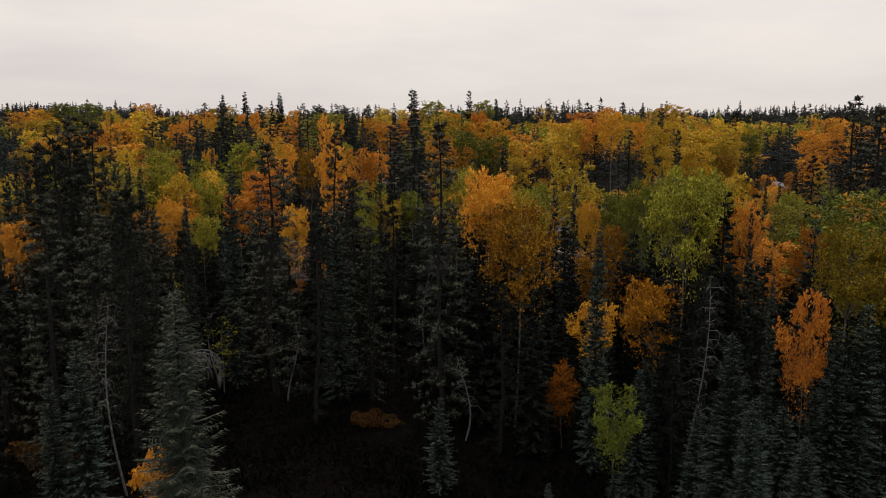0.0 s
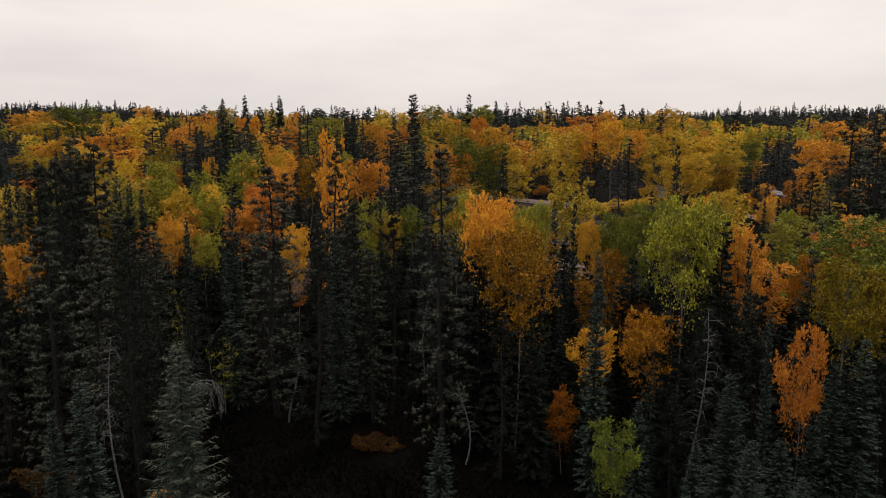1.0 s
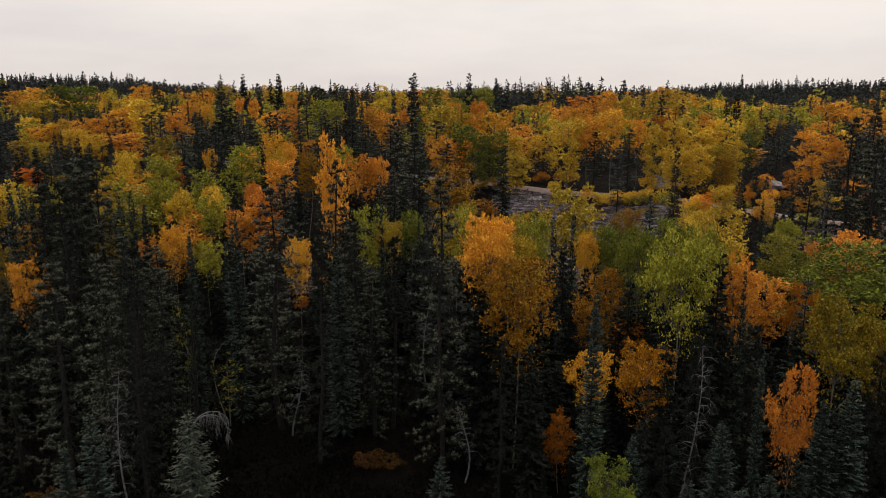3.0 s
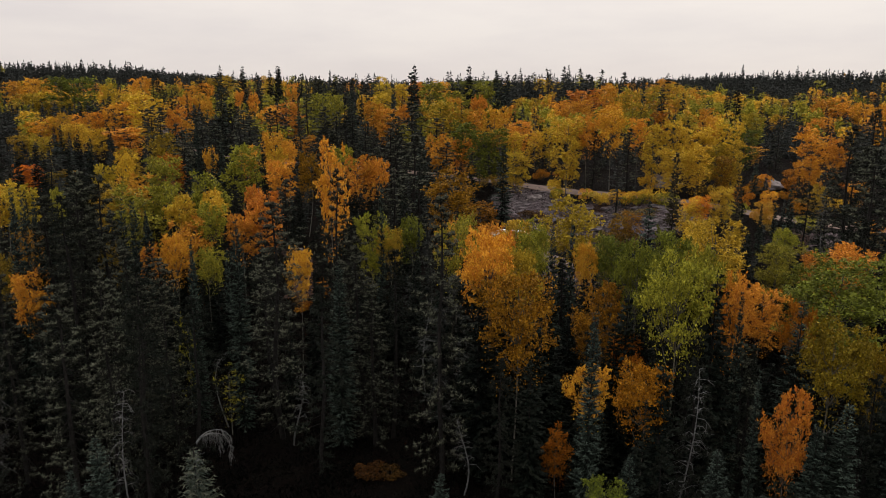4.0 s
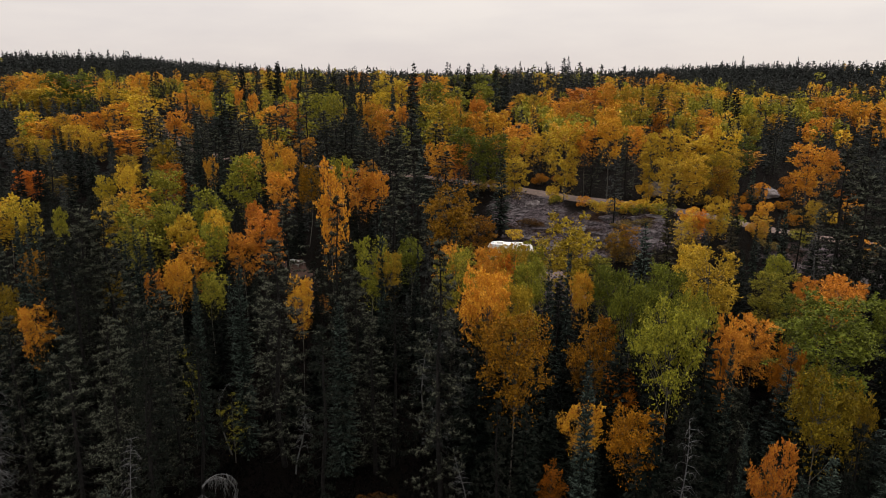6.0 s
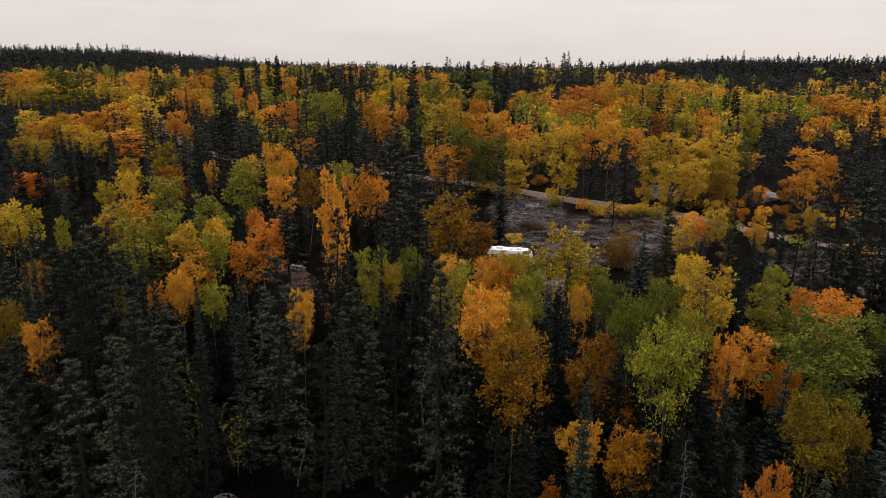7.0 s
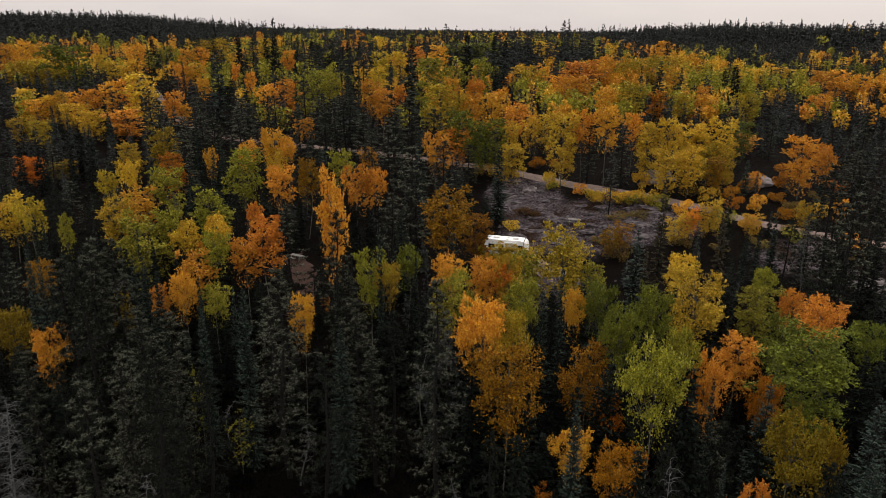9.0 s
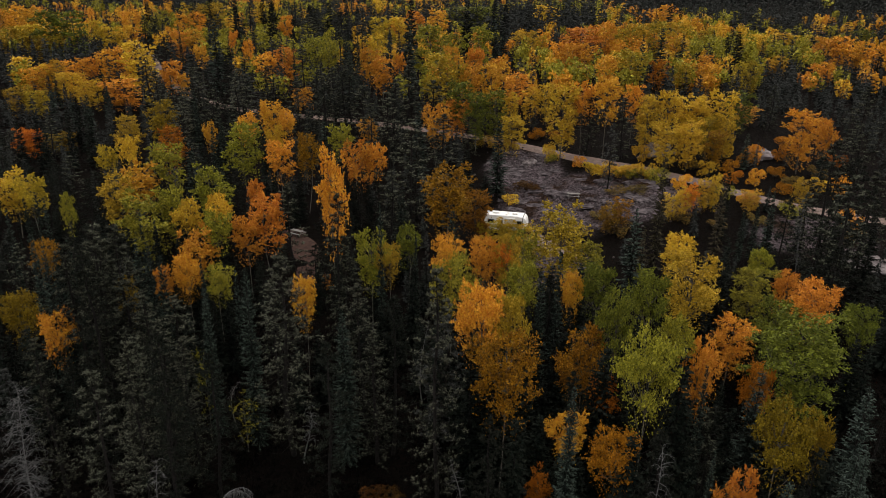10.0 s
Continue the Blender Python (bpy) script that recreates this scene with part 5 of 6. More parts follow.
def dead_tree(label, x, y, h, seed, arch=0.0, twigs=30, reach=1.3, start=0.25, hoop=0.0):
    """A bare grey snag with curved twigs; arch bends the top over."""
    rng = np.random.default_rng(seed)
    base = new("dead_tree")
    base.matrix_world = pose(x, y, gz(x, y) - 0.1, 0, 0, rng.uniform(0, 360) if not arch else 0)
    t = Tubes(6)
    us = np.linspace(0, 1, 10)
    axis = np.stack([0.5 * np.sin(us * 3 + seed) - 0.5 * np.sin(seed) + arch * np.clip(us - 0.72, 0, 1) ** 1.2 * 6, 0.35 * np.sin(us * 4 + seed) - 0.35 * np.sin(seed), h * us - abs(arch) * np.clip(us - 0.8, 0, 1) * 5], 1)
    bole(t, axis, 0.085, 0.015)
    part("trunk", t.mesh("trunk", DEAD_WOOD), None, base)
    if hoop:                                    # the bent-over top with its hanging twigs
        for lean, off in ((0.0, 0.0), (0.35, 0.25), (-0.3, 0.1)):
            hb = Tubes(4)
            aa = np.linspace(2.6, -0.5, 11)
            bow = np.stack([hoop * (0.86 + np.cos(aa)) * (1 - off), lean * np.linspace(0, 2, 11), hoop * np.sin(aa) * (1 - off)], 1) + axis[-1]
            hb.add(bow, np.linspace(0.045, 0.012, 11))
            for _ in range(60):
                c = bow[rng.integers(2, 11)] + rng.normal(size=3) * 0.03
                d = np.array([rng.normal() * 0.22, rng.normal() * 0.25, -1.0]) * rng.uniform(0.25, 0.85)
                hb.add([c, c + d * 0.5 + rng.normal(size=3) * 0.05 + (0.06, 0, 0), c + d], [0.014, 0.010, 0.004], 3)
            part("branch", hb.mesh("branch", DEAD_WOOD), None, base)
    for i in range(twigs):
        u = start + (1 - start) * rng.uniform()
        k = u * 9
        s0 = axis[int(k)] + (axis[min(int(k) + 1, 9)] - axis[int(k)]) * (k - int(k))
        a = rng.uniform(0, 6.28)
        L = reach * rng.uniform(0.4, 1.1) * (1.15 - 0.6 * u)
        o = np.array([math.cos(a), math.sin(a), 0.0])
        p1, p2 = s0 + o * L * 0.5 + (0, 0, 0.10 * L), s0 + o * L + (0, 0, -rng.uniform(0.05, 0.5) * L)
        b = Tubes(3)
        b.add([s0, p1, p2], [0.028, 0.018, 0.006])
        for _ in range(3):
            f = rng.uniform(0.3, 1.0)
            c = s0 + (p1 - s0) * 2 * f if f < 0.5 else p1 + (p2 - p1) * (2 * f - 1)
            b.add([c, c + rng.normal(size=3) * 0.16 * (0.6 + L) + (0, 0, -0.12)], [0.012, 0.004])
        part("branch", b.mesh("branch", DEAD_WOOD), None, base)
    return tagged(base, label, "dead tree", "dead trees")


dead_tree("grey dead spruce whose bare top arches over", -15.0, 40.0, 7.9, 3, 0.0, 40, 0.9, 0.5, 1.15)
dead_tree("bare grey snag with drooping twigs beside a birch", 14.5, 40.4, 13.6, 5, 0.0, 54, 1.7)
dead_tree("slender dead grey trunk among dark pines", -19.1, 40.0, 11.8, 6, 0.0, 40, 1.2, 0.4)
dead_tree("old dead pine full of silvery bare twigs", -31.6, 44.6, 13.2, 7, 0.0, 130, 2.6, 0.2)
dead_tree("dead grey spruce with fine hanging twigs", -12.4, 54.0, 6.6, 8, 0.0, 44, 1.2, 0.35)
dead_tree("broken grey snag with an arched bare limb", -18.6, 56.6, 7.4, 9, 0.5, 14, 1.0, 0.6)
dead_tree("dead thin trunk with white twigs in the undergrowth", -1.6, 62.5, 9.5, 10, 0.0, 26, 1.0)
dead_tree("silvery dead pine at the forest edge", 44.5, 80.5, 9.0, 11, 0.0, 60, 1.8, 0.2)
dead_tree("pale dead pine with weathered branches", -34.0, 70.5, 11.0, 12, 0.0, 60, 1.7, 0.3)
dead_tree("grey dead spruce leaning over the forest floor", 1.6, 47.4, 6.2, 13, 0.0, 26, 1.3, 0.4)
dead_tree("pale leafless tree among autumn aspens", -37.5, 99.0, 10.5, 14, 0.0, 60, 1.6, 0.3)
dead_tree("fallen-topped grey snag below the spruces", -12.9, 29.0, 7.0, 15, 0.0, 40, 1.3, 0.3)


# ---- shrubs ----
def thicket(colour, rows):
    for x, y, h, w in rows:
        tree("shrub", colour, x, y, h, w)


thicket("gold", [(52, 125.5, 2.8, 3.2), (45.5, 116, 2.6, 3.4), (61, 108.5, 2.6, 3.0), (29.6, 120.2, 2.8, 4.4), (32.2, 118.4, 2.6, 4.0), (35.0, 116.6, 2.9, 4.6), (27.4, 122.6, 2.4, 3.4), (21.5, 133.2, 3.2, 3.6), (12.4, 137.6, 3.4, 3.4), (36.8, 126.0, 3.0, 4.0), (12.2, 113.8, 1.6, 3.0)])
thicket("lime", [(31.5, 119.2, 2.0, 3.2), (44.5, 105.5, 2.4, 3.4), (52, 98.5, 2.2, 3.6), (21.5, 131.8, 1.8, 2.6), (33.6, 117.2, 2.2, 3.6), (36.8, 114.6, 2.4, 4.0), (10.8, 99.2, 2.6, 3.0)])
thicket("amber", [(39.5, 110.2, 2.6, 3.4), (47.5, 103, 2.4, 3.2), (59, 95.5, 2.6, 3.8), (26, 127.5, 2.0, 2.8), (31.0, 120.0, 2.2, 3.0), (-14.8, 84.6, 2.6, 1.8), (52.0, 111.5, 2.8, 3.2), (57.0, 124.5, 2.8, 3.4)])
thicket("russet", [(15.0, 120.4, 1.5, 4.4), (16.6, 119.2, 1.2, 3.0), (-5.6, 49.4, 1.5, 2.7), (-3.9, 49.8, 0.8, 2.2), (-26.2, 42.8, 2.2, 3.0), (-24.6, 43.6, 1.6, 2.2)])
thicket("rust", [(50, 117.5, 2.2, 3.4), (54.5, 121, 2.6, 3.6), (57, 115.5, 2.0, 3.2), (62, 124, 2.8, 4.0), (66, 131, 2.6, 4.2), (70, 121, 2.4, 4.0), (20.6, 145.5, 2.4, 4.0), (24.5, 143.5, 2.2, 3.6), (-16.2, 80.0, 1.5, 2.4), (48.5, 112.0, 2.4, 3.2), (55.0, 108.0, 2.0, 3.0)])
thicket("brown", [(58, 111, 1.8, 3.4), (64, 115.5, 2.0, 3.8), (53, 101, 1.6, 3.6), (46, 96, 1.6, 3.4), (57, 91, 1.8, 4.0), (36, 99, 1.5, 3.4), (40, 95, 1.4, 3.0), (26.6, 98.4, 2.4, 4.2), (29.8, 112.8, 1.0, 4.6), (24.8, 104.0, 1.3, 3.0), (33.0, 111.6, 1.1, 3.6), (44.0, 118.8, 1.8, 3.0)])


TRAILER_AT = (10.4, 102.6)

# ---- rocks of the clearing ----
ROCK = plain("bedrock", (0.016, 0.0125, 0.0138), (0.150, 0.127, 0.133), 1.6, 0.9, 0.8, 0.06, detail=9.0)
PALE_ROCK = plain("pale_bedrock", (0.06, 0.05, 0.05), (0.27, 0.235, 0.235), 1.2, 0.9, 0.8, 0.06, detail=9.0)


def outcrop(name, label, x, y, sx, sy, sz, seed, mat, turn=0.0, fine=4, sink=0.35):
    bm = bmesh.new()
    bmesh.ops.create_icosphere(bm, subdivisions=fine, radius=1.0)
    for v in bm.verts:
        p = v.co.copy()
        n = noise.fractal(p * 1.6 + Vector((seed * 7.1, 0, 0)), 0.9, 2.1, 5)
        ledge = noise.noise(Vector((p.x * 0.8 + seed, p.y * 3.2, p.z * 5.0)))
        crag = noise.noise(p * 4.3 + Vector((0, seed * 3.7, 0)))
        v.co = p * (1 + 0.34 * n + 0.16 * ledge + 0.10 * crag)
        v.co.z = max(v.co.z, -0.55)
    me = bpy.data.meshes.new(name)
    bm.to_mesh(me)
    bm.free()
    me.materials.append(mat)
    ob = new(name, me)
    ob.matrix_world = pose(x, y, gz(x, y) - sz * sink, 0, 0, turn) @ Matrix.Diagonal((sx, sy, sz, 1))
    return tagged(ob, label, "rock", "rocks of the clearing")


rock_rng = random.Random(21)
outcrop("boulder", "pale pinkish boulder on the rocky clearing", 17.7, 132.6, 1.7, 1.2, 1.0, 1, PALE_ROCK, 30)
for i in range(46):
    cx, cy, rx, ry = CLEARING[(0, 1, 0, 3, 1, 0)[i % 6]]
    a, d = i * 2.39996, math.sqrt((i + 0.5) / 46)
    x, y = cx + rx * 0.82 * d * math.cos(a), cy + ry * 0.82 * d * math.sin(a)
    s = rock_rng.uniform(0.5, 1.5)
    if math.hypot(x - 22.6, y - 113.2) > 2.2 and math.hypot(x - TRAILER_AT[0], (y - TRAILER_AT[1]) * 1.6) > 5.5:
        outcrop("rock_outcrop", "low grey ledge of weathered bedrock in the clearing", x, y, s * 1.5, s * 0.8, s * rock_rng.uniform(0.28, 0.5), rock_rng.randrange(99), ROCK, rock_rng.uniform(-50, 15), 3)
for x, y, sx, sy, sz in ((40.6, 128.4, 3.6, 2.4, 2.2), (58.4, 126.0, 3.2, 2.2, 1.8), (55.6, 84.4, 3.4, 2.4, 1.3), (59.5, 83.0, 3.0, 2.0, 1.1)):
    outcrop("rock_outcrop", "pale grey bedrock outcrop between autumn trees", x, y, sx, sy, sz, rock_rng.randrange(99), PALE_ROCK, rock_rng.uniform(-20, 20))
for x, y, sx, sy, sz in ((166, 318, 22, 9, 4.0), (186, 326, 18, 8, 3.2), (146, 300, 9, 5, 2.6), (-152, 318, 16, 7, 4.2)):
    outcrop("rock_outcrop", "bare grey rock knoll rising from the forest", x, y, sx, sy, sz, rock_rng.randrange(99), PALE_ROCK, rock_rng.uniform(-20, 20))
stones_v, stones_f = [], []
for i in range(800):
    cx, cy, rx, ry = CLEARING[i % 4]
    x, y = cx + rock_rng.gauss(0, 0.45) * rx, cy + rock_rng.gauss(0, 0.45) * ry
    s = rock_rng.uniform(0.08, 0.38)
    k = len(stones_v)
    z = gz(x, y) + 0.1
    ring = [(x + s * math.cos(a) * rock_rng.uniform(0.7, 1.6), y + s * math.sin(a) * rock_rng.uniform(0.6, 1.0)) for a in (0.3, 1.4, 2.6, 3.7, 4.9)]
    stones_v += [(px, py, z - 0.35) for px, py in ring] + [(x + (px - x) * 0.6, y + (py - y) * 0.6, z + s * rock_rng.uniform(0.25, 0.6)) for px, py in ring]
    stones_f += [tuple(k + 5 + j for j in range(5))] + [(k + j, k + (j + 1) % 5, k + 5 + (j + 1) % 5, k + 5 + j) for j in range(5)]
tagged(new("stones", mesh_of("stones", np.array(stones_v), stones_f, ROCK)), "loose grey stones scattered over the rocky clearing", "stones", kind="stuff")


# ---- the travel trailer ----
def slab(size, at=(0, 0, 0), bevel=0.0, turn=0.0):
    bm = bmesh.new()
    bmesh.ops.create_cube(bm, size=1.0)
    bmesh.ops.scale(bm, vec=size, verts=bm.verts)
    if bevel:
        bmesh.ops.bevel(bm, geom=bm.edges[:], offset=bevel, segments=2, affect="EDGES", profile=0.6)
    bmesh.ops.transform(bm, matrix=pose(*at, 0, turn, 0), verts=bm.verts)
    return bm


def disc(radius, depth, at, segments=20):
    bm = bmesh.new()
    bmesh.ops.create_cone(bm, cap_ends=True, segments=segments, radius1=radius, radius2=radius, depth=depth)
    bmesh.ops.bevel(bm, geom=[e for e in bm.edges if len(e.link_faces) == 2 and any(len(f.verts) > 4 for f in e.link_faces)], offset=depth * 0.2, segments=2, affect="EDGES")
    bmesh.ops.transform(bm, matrix=pose(*at, 90, 0, 0), verts=bm.verts)
    return bm


SHELL = plain("trailer_shell", (0.70, 0.69, 0.67), (0.80, 0.79, 0.77), 1.5, 0.35, 0.0)
PANEL = plain("trailer_panel", (0.40, 0.405, 0.42), (0.47, 0.475, 0.49), 1.5, 0.4, 0.0)
DECAL = plain("trailer_stripe", (0.22, 0.23, 0.25), (0.30, 0.31, 0.33), 2.0, 0.4, 0.0)
TRIM = plain("metal_trim", (0.42, 0.42, 0.43), (0.55, 0.55, 0.56), 3.0, 0.35, 0.1, metal=0.8)
RUBBER = plain("tyre_rubber", (0.015, 0.015, 0.016), (0.03, 0.03, 0.03), 8.0, 0.9, 0.2)
GLASS, gnt, gb = material("dark_window_glass")
gb.inputs["Base Color"].default_value = (0.012, 0.014, 0.016, 1)
gb.inputs["Roughness"].default_value, gb.inputs["Specular IOR Level"].default_value = 0.06, 0.7


def travel_trailer(m):
    """Long side along x, tongue at +x."""
    base = new("travel_trailer")
    base.matrix_world = m
    L, W, lo, hi = 3.3, 1.22, 0.55, 2.85
    side = [(-L, lo), (L - 0.35, lo), (L, lo + 0.45), (L + 0.02, lo + 1.1), (L - 0.10, hi - 0.55), (L - 0.35, hi - 0.20), (L - 0.75, hi - 0.02), (-L + 0.35, hi), (-L + 0.10, hi - 0.10), (-L, hi - 0.38)]
    bm = bmesh.new()
    near = [bm.verts.new((x, -W, z)) for x, z in side]
    far = [bm.verts.new((x, W, z)) for x, z in side]
    bm.faces.new(near)
    bm.faces.new(far[::-1])
    for i in range(len(side)):
        j = (i + 1) % len(side)
        bm.faces.new((near[j], near[i], far[i], far[j]))
    bmesh.ops.recalc_face_normals(bm, faces=bm.faces[:])
    bmesh.ops.bevel(bm, geom=bm.edges[:], offset=0.07, segments=3, affect="EDGES", profile=0.6)
    part("body", bm, SHELL, base)
    part("stripe", slab((5.6, 0.012, 0.16), (-0.3, -W - 0.008, 1.20)), DECAL, base, "grey painted stripe")
    part("stripe", slab((4.6, 0.012, 0.07), (-0.6, -W - 0.008, 1.38)), DECAL, base, "grey painted stripe")
    for x, w in ((-2.2, 0.95), (-0.75, 0.7), (2.15, 0.75)):
        win = part("window", slab((w + 0.10, 0.03, 0.66), (x, -W - 0.012, 1.92), 0.012), TRIM, base)
        part("pane", slab((w, 0.02, 0.56), (x, -W - 0.026, 1.92), 0.006), GLASS, win, "dark tinted pane")
    out = part("slide_out", slab((1.75, 0.42, 1.62), (0.75, -W - 0.16, 1.72), 0.03), PANEL, base, "grey slide-out room with a dark seam")
    part("seam", slab((1.81, 0.02, 1.70), (0.75, -W - 0.008, 1.72), 0.008), RUBBER, out, "black rubber seal")
    part("awning", slab((1.9, 0.16, 0.10), (0.75, -W - 0.30, 2.60), 0.03), SHELL, out, "rolled white awning")
    part("front_band", slab((0.09, 2 * W + 0.03, 0.05), (L - 0.62, 0, hi - 0.06), 0.01), RUBBER, base, "black band round the front cap")
    part("front_band", slab((0.07, 0.02, 1.55), (L - 0.66, -W - 0.006, 1.95), 0.006), RUBBER, base, "black band round the front cap")
    for x, s in ((-1.6, 0.95), (1.35, 0.8)):
        part("rooftop_unit", slab((s, 0.72, 0.26), (x, 0.1, hi + 0.12), 0.07), SHELL, base, "white rooftop air conditioner")
    for x, y in ((0.1, -0.5), (-2.7, 0.4), (0.2, 0.5)):
        part("roof_vent", slab((0.42, 0.42, 0.12), (x, y, hi + 0.05), 0.03), SHELL, base)
    part("roof_rail", slab((5.2, 0.03, 0.05), (-0.3, -W + 0.04, hi + 0.01), 0.008), TRIM, base)
    for x in (-0.75, 0.05):
        for y in (-W + 0.14, W - 0.14):
            wheel = part("wheel", disc(0.34, 0.22, (x, y, 0.36)), RUBBER, base, "black rubber tyre")
            part("rim", disc(0.19, 0.235, (x, y, 0.36)), TRIM, wheel, "bare metal rim")
    part("chassis", slab((6.2, 1.5, 0.14), (-0.1, 0, 0.50), 0.02), RUBBER, base, "black steel frame")
    part("hitch", slab((1.3, 0.12, 0.10), (3.75, 0, 0.52), 0.02), TRIM, base, "steel tongue")
    part("gas_bottle", disc(0.16, 0.5, (3.55, 0.0, 0.85)), SHELL, base, "white gas bottle")
    part("jack", slab((0.10, 0.10, 0.55), (4.25, 0, 0.28), 0.02), TRIM, base)
    return tagged(base, "white travel trailer with rounded front and rooftop units", "trailer")


travel_trailer(pose(*TRAILER_AT, gz(*TRAILER_AT) + 0.02, 0, 0, -13))


# ---- picnic tables ----
OLD_WOOD = plain("weathered_wood", (0.12, 0.111, 0.103), (0.24, 0.226, 0.212), 2.5, 0.8, 0.5, 0.006)


def picnic_table(label, m):
    base = new("picnic_table")
    base.matrix_world = m
    for i in range(5):
        part("tabletop_plank", slab((2.2, 0.135, 0.045), (0, -0.30 + 0.15 * i, 0.745), 0.008), OLD_WOOD, base)
    for y in (-0.72, 0.72):
        for k in (-0.07, 0.07):
            part("bench_plank", slab((2.2, 0.125, 0.045), (0, y + k, 0.44), 0.008), OLD_WOOD, base)
    for x in (-0.8, 0.8):
        part("crossbar", slab((0.05, 1.62, 0.10), (x, 0, 0.37), 0.006), OLD_WOOD, base)
        part("top_bearer", slab((0.05, 0.68, 0.09), (x, 0, 0.675), 0.006), OLD_WOOD, base)
        for s in (-1, 1):
            leg = slab((0.05, 0.11, 0.86), (0, 0, 0), 0.006)
            bmesh.ops.transform(leg, matrix=pose(x + 0.055, s * 0.44, 0.345, s * 27, 0, 0), verts=leg.verts)
            part("leg", leg, OLD_WOOD, base)
    return tagged(base, label, "picnic table", "picnic tables")


picnic_table("grey weathered picnic table on the rocky clearing", pose(22.6, 113.2, gz(22.6, 113.2) + 0.22, 0, 0, -12))
picnic_table("grey weathered picnic table on a shaded campsite pad", pose(-21.4, 100.4, gz(-21.4, 100.4) + 0.05, 0, 0, -30))


# ---- forest further off: past counting, one body per colour ----
def keep_clear(x, y):
    if math.hypot(x - TRAILER_AT[0], y - TRAILER_AT[1]) < 9 or (4 < x < 22 and 84 < y < 104):
        return True
    if bare(np.array(x), np.array(y)) > 0.25:
        return True
    for line, gap in ((ROAD_LINE, 3.2), (PAD_LINE, 3.2), (SITE_LINE, 1.9)):
        if np.min(np.hypot(line[:, 0] - x, line[:, 1] - y)) < gap:
            return True
    return False


SPOTS = np.array(TREE_SPOTS)


def crowded(x, y, gap):
    return np.min(np.hypot(SPOTS[:, 0] - x, SPOTS[:, 1] - y) - SPOTS[:, 2] * 0.35) < gap


far_rng = np.random.default_rng(11)


def far_conifer(rng, h, w, tiers, arms):
    """A spruce or, blunter and ragged, a pine: drooping boughs down a hidden stem."""
    u = np.repeat((np.arange(tiers) + 0.3) / tiers, arms)
    u = np.clip(u + rng.normal(size=len(u)) * 0.35 / tiers, 0, 0.99)
    a = rng.uniform(0, 6.28, len(u))
    if rng.uniform() < 0.45:
        shape = np.sin(np.pi * (0.22 + 0.70 * u)) ** 0.8
        reach = w / 2 * shape * rng.uniform(0.5, 1.15, len(u)) + 0.1
        rise = rng.uniform(-0.35, 0.25, len(u))
    else:
        reach = w / 2 * (1 - u) ** rng.uniform(0.5, 0.95) * rng.uniform(0.65, 1.15, len(u)) + 0.12
        rise = rng.uniform(-0.6, -0.2, len(u)) * (1 - 0.6 * u)
    b = np.column_stack([0 * u, 0 * u, u * h * 0.90 + 0.10 * h])
    t = np.column_stack([reach * np.cos(a), reach * np.sin(a), b[:, 2] + reach * rise])
    b = np.vstack([b, [[0, 0, h * 0.90]]])
    t = np.vstack([t, [[0, 0, h * rng.uniform(0.99, 1.03)]]])
    thick = 0.95 if tiers > 14 else 1.4
    wid = np.append(thick * h / tiers * (1.2 - 0.8 * u), 0.04 * h)
    return blades(b, t, wid, rng, 0.25)


def far_broadleaf(rng, h, w, n, size):
    d = unit(rng.normal(size=(n, 3)) + (0, 0, 0.3))
    lob = rng.normal(size=(6, 3)) * (w * 0.24, w * 0.24, h * 0.13)
    c = lob[rng.integers(0, 6, n)] * 0.8 + (0, 0, h * 0.70)
    p = c + d * (w * 0.25, w * 0.25, h * 0.17) * rng.uniform(0.7, 1.1, (n, 1))
    return leaves(p, size * rng.uniform(0.7, 1.3, n), rng, 0.0)


POOL = {"conifer": [], "gold": [], "amber": [], "orange": [], "lime": []}


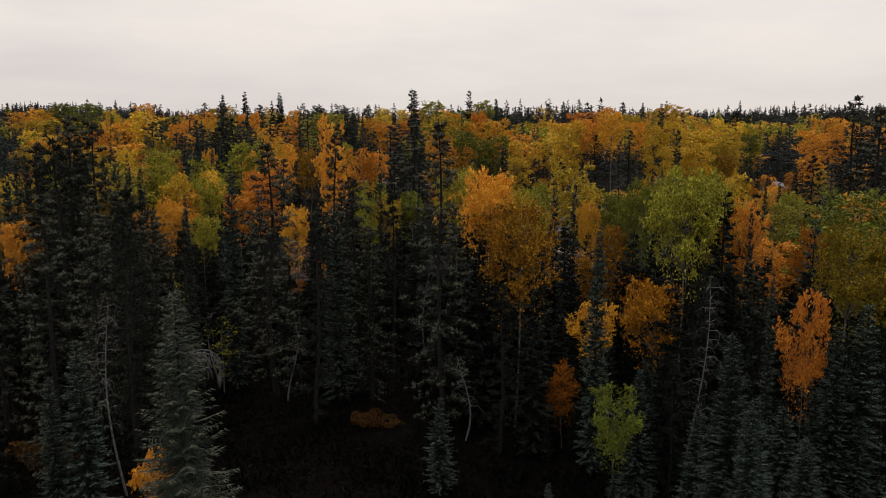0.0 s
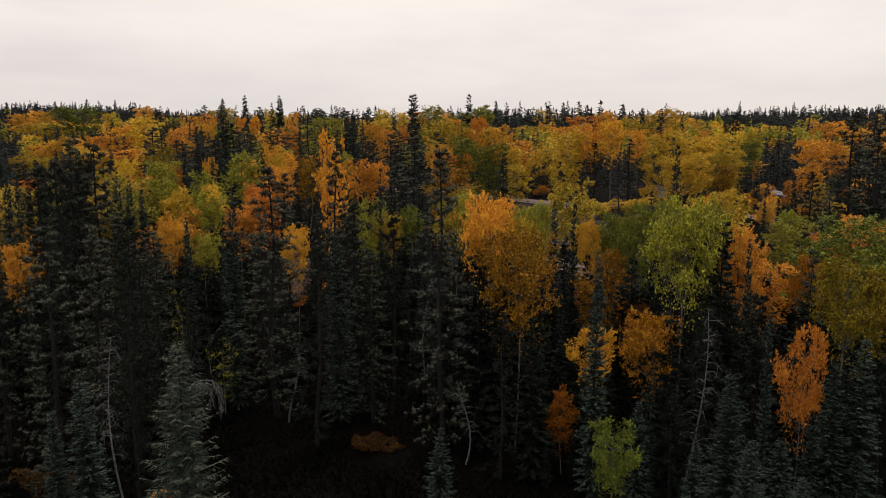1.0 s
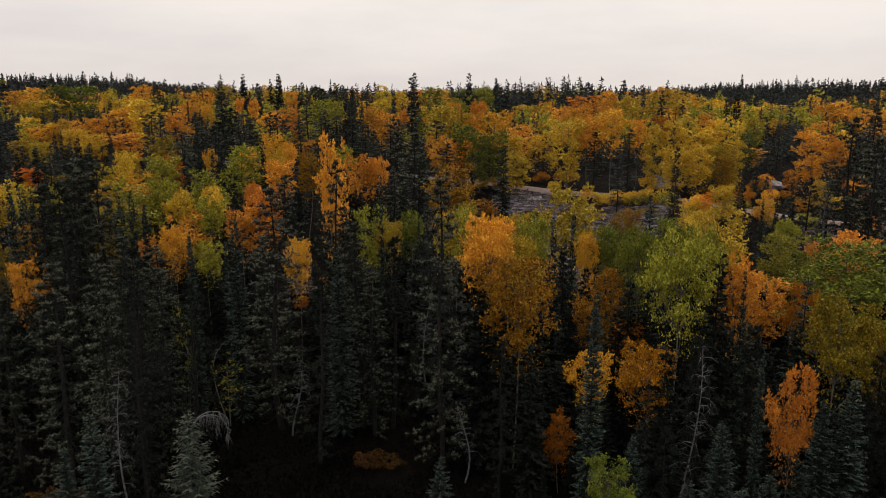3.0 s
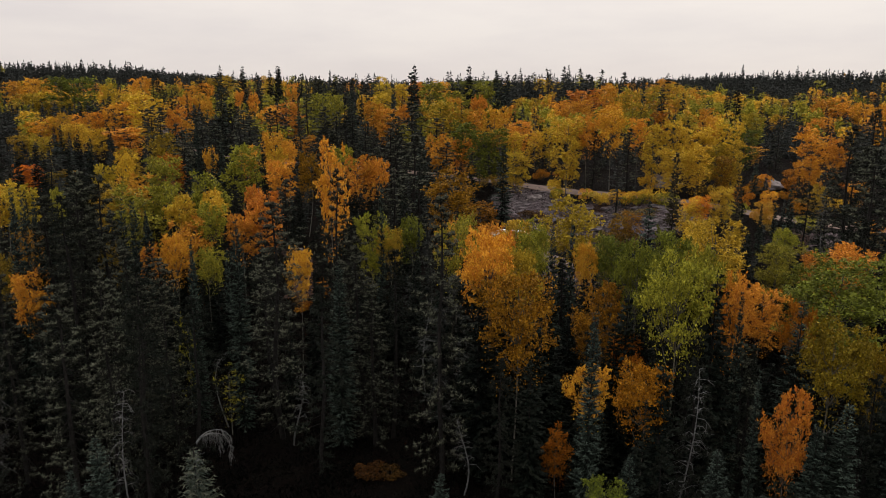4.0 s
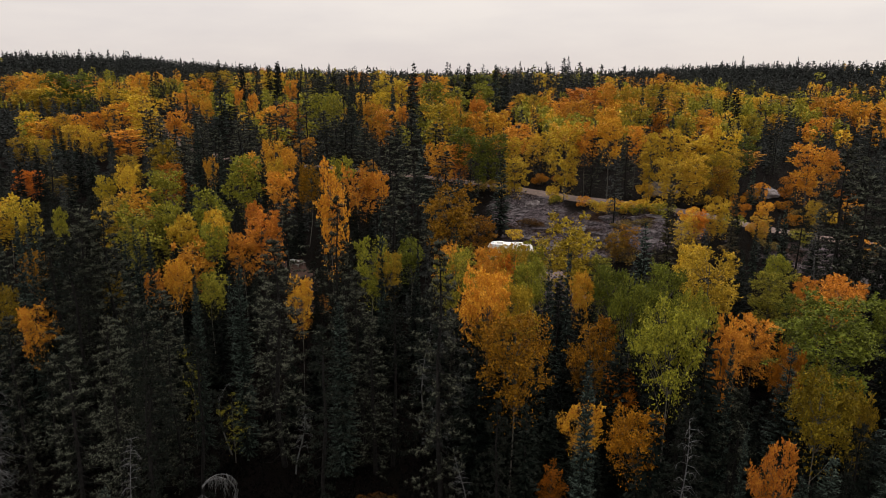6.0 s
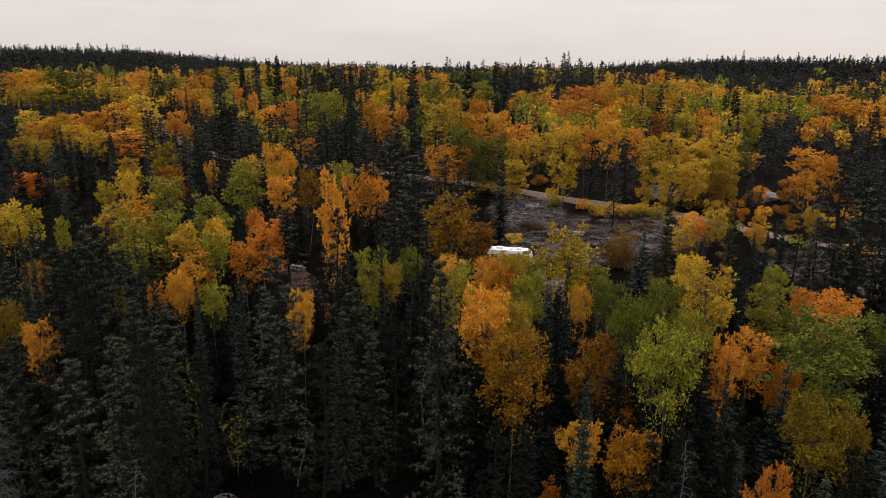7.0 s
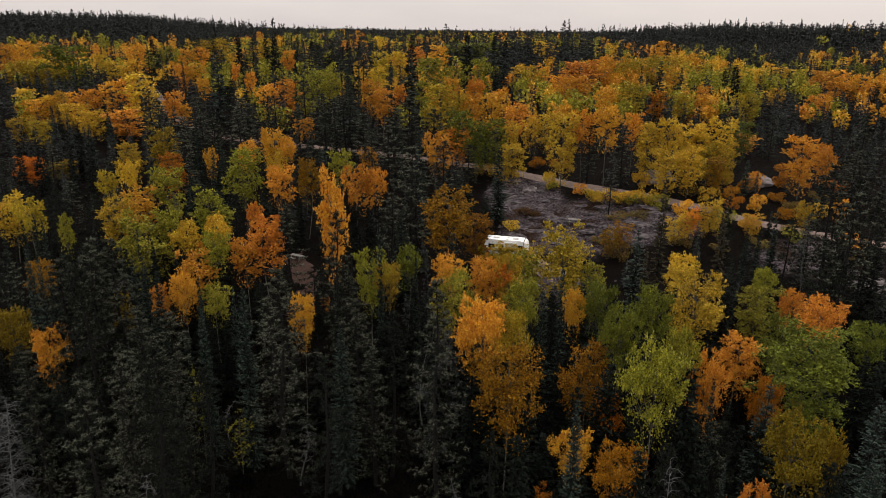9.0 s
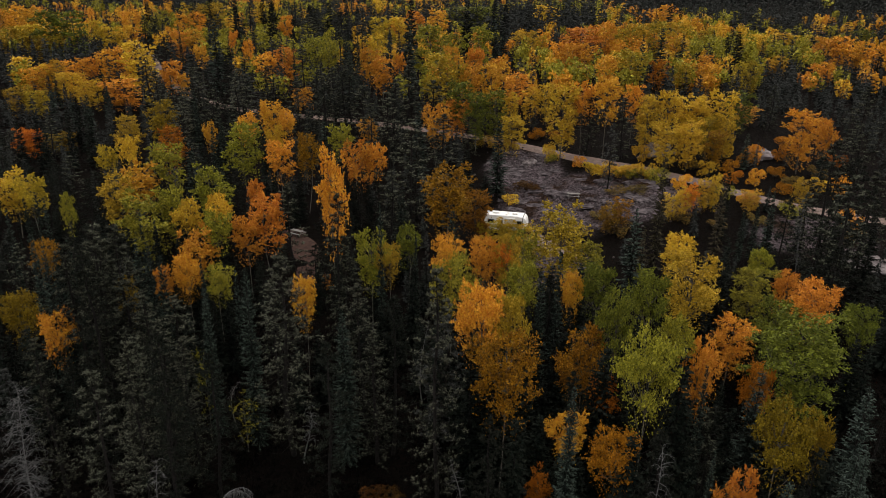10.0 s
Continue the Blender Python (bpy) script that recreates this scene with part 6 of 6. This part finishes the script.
def scatter(y0, y1, gap, conifer_args, broad_args, height):
    y = y0
    while y < y1:
        half = 0.70 * y + 25 if y > 20 else 75
        for x in np.arange(-half, half, gap):
            px, py = x + far_rng.uniform(-0.5, 0.5) * gap, y + far_rng.uniform(-0.5, 0.5) * gap
            if math.hypot(px, py) < 5.0:        # the open spot from which the camera rises
                continue
            if py < 260 and (keep_clear(px, py) or crowded(px, py, 1.5 if py < 170 else 1.2)):
                continue
            if 18 < px < 80 and 78 < py < 150 and far_rng.uniform() < 0.6:
                continue
            stand = noise.noise(Vector((px * 0.018, py * 0.012, 3.0)))
            tint = noise.noise(Vector((px * 0.03, py * 0.02, 9.0))) + far_rng.normal() * 0.22
            con = far_rng.uniform() < np.interp(py, (100, 170, 260, 400, 700), (0.90, 0.62, 0.58, 0.74, 0.95)) - 0.75 * stand + 0.22 * float(ease(10, -30, px) * (1 - ease(200, 260, py))) + 0.45 * float(ease(50, 150, abs(px)) * ease(280, 360, py))
            h = height * far_rng.uniform(0.72, 1.12) * (1 + 0.25 * noise.noise(Vector((px * 0.01, py * 0.01, 5.0))))
            if not con and 76 < py < 165 and abs(px) < 0.62 * py + 4:
                continue                        # the broadleaf trees here stand one by one above
            if con:
                if 76 < py < 245:               # young growth between the trees set out above
                    h *= 0.66 if py < 165 else 0.8
                if far_rng.uniform() < 0.10:
                    h *= 1.2
                v, f = far_conifer(far_rng, h * 1.05, h * far_rng.uniform(0.28, 0.44), *conifer_args)
                kind = "conifer"
            else:
                h *= 0.80 if py < 260 else 0.92
                v, f = far_broadleaf(far_rng, h, h * far_rng.uniform(0.42, 0.58), *broad_args)
                kind = "lime" if tint < 0.04 + 0.08 * float(ease(10, -30, px)) else "gold" if tint < 0.26 else "amber" if tint < 0.5 else "orange"
            POOL[kind].append(v + (px, py, gz(px, py) - 0.2))
        y += gap


# two unseen belts behind and under the camera, added to block light from there
scatter(-70, -16, 4.8, (14, 7), (140, 0.34), 11.0)
scatter(-16, 12, 4.2, (16, 8), (200, 0.26), 10.5)
scatter(78, 104, 3.6, (13, 8), (170, 0.26), 6.0)
scatter(104, 165, 4.2, (17, 9), (150, 0.33), 8.5)
scatter(165, 330, 4.6, (17, 8), (230, 0.34), 11.0)
scatter(330, 620, 6.6, (11, 7), (56, 0.66), 9.6)
scatter(620, 1300, 16.0, (6, 5), (26, 1.3), 11.5)
scatter(1300, 3400, 45.0, (4, 6), (14, 3.2), 13.0)
for x, y, h, w in FAR_SPRUCES:
    v, f = far_conifer(far_rng, h, w, 20, 10)
    POOL["conifer"].append(v + (x, y, gz(x, y) - 0.2))
for kind, group in POOL.items():
    v = np.concatenate(group)
    mat = HAZED_NEEDLE if kind == "conifer" else LEAF[kind]
    words = {"conifer": "dark spruce and pine forest reaching to the horizon, plus unseen light-blocking rows behind the camera"}.get(kind, "autumn aspen crowns, distant and in unseen rows behind the camera, in " + {"gold": "golden yellow", "amber": "amber", "orange": "orange", "lime": "yellow-green"}.get(kind, ""))
    tagged(new("distant_forest", mesh_of("distant_forest", v, np.arange(len(v)).reshape(-1, 3), mat)), words, "forest", kind="stuff")


# ---- undergrowth: low brush on the valley floor, near-black as painted shade ----
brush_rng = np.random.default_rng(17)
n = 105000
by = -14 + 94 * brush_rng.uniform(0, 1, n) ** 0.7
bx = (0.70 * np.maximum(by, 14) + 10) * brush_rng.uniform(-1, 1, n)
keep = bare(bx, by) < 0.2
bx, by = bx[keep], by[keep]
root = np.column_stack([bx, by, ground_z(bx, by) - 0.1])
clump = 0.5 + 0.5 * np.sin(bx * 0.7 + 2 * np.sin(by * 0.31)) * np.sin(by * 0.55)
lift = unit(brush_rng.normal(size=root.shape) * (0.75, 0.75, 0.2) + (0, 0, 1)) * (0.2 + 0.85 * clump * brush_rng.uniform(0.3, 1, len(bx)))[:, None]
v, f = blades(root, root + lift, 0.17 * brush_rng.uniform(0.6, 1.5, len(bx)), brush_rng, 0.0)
tagged(new("undergrowth", mesh_of("undergrowth", v, f, SHADE_BRUSH)), "low brush coloured near-black to paint deep shade over the forest floor", "undergrowth", kind="stuff")
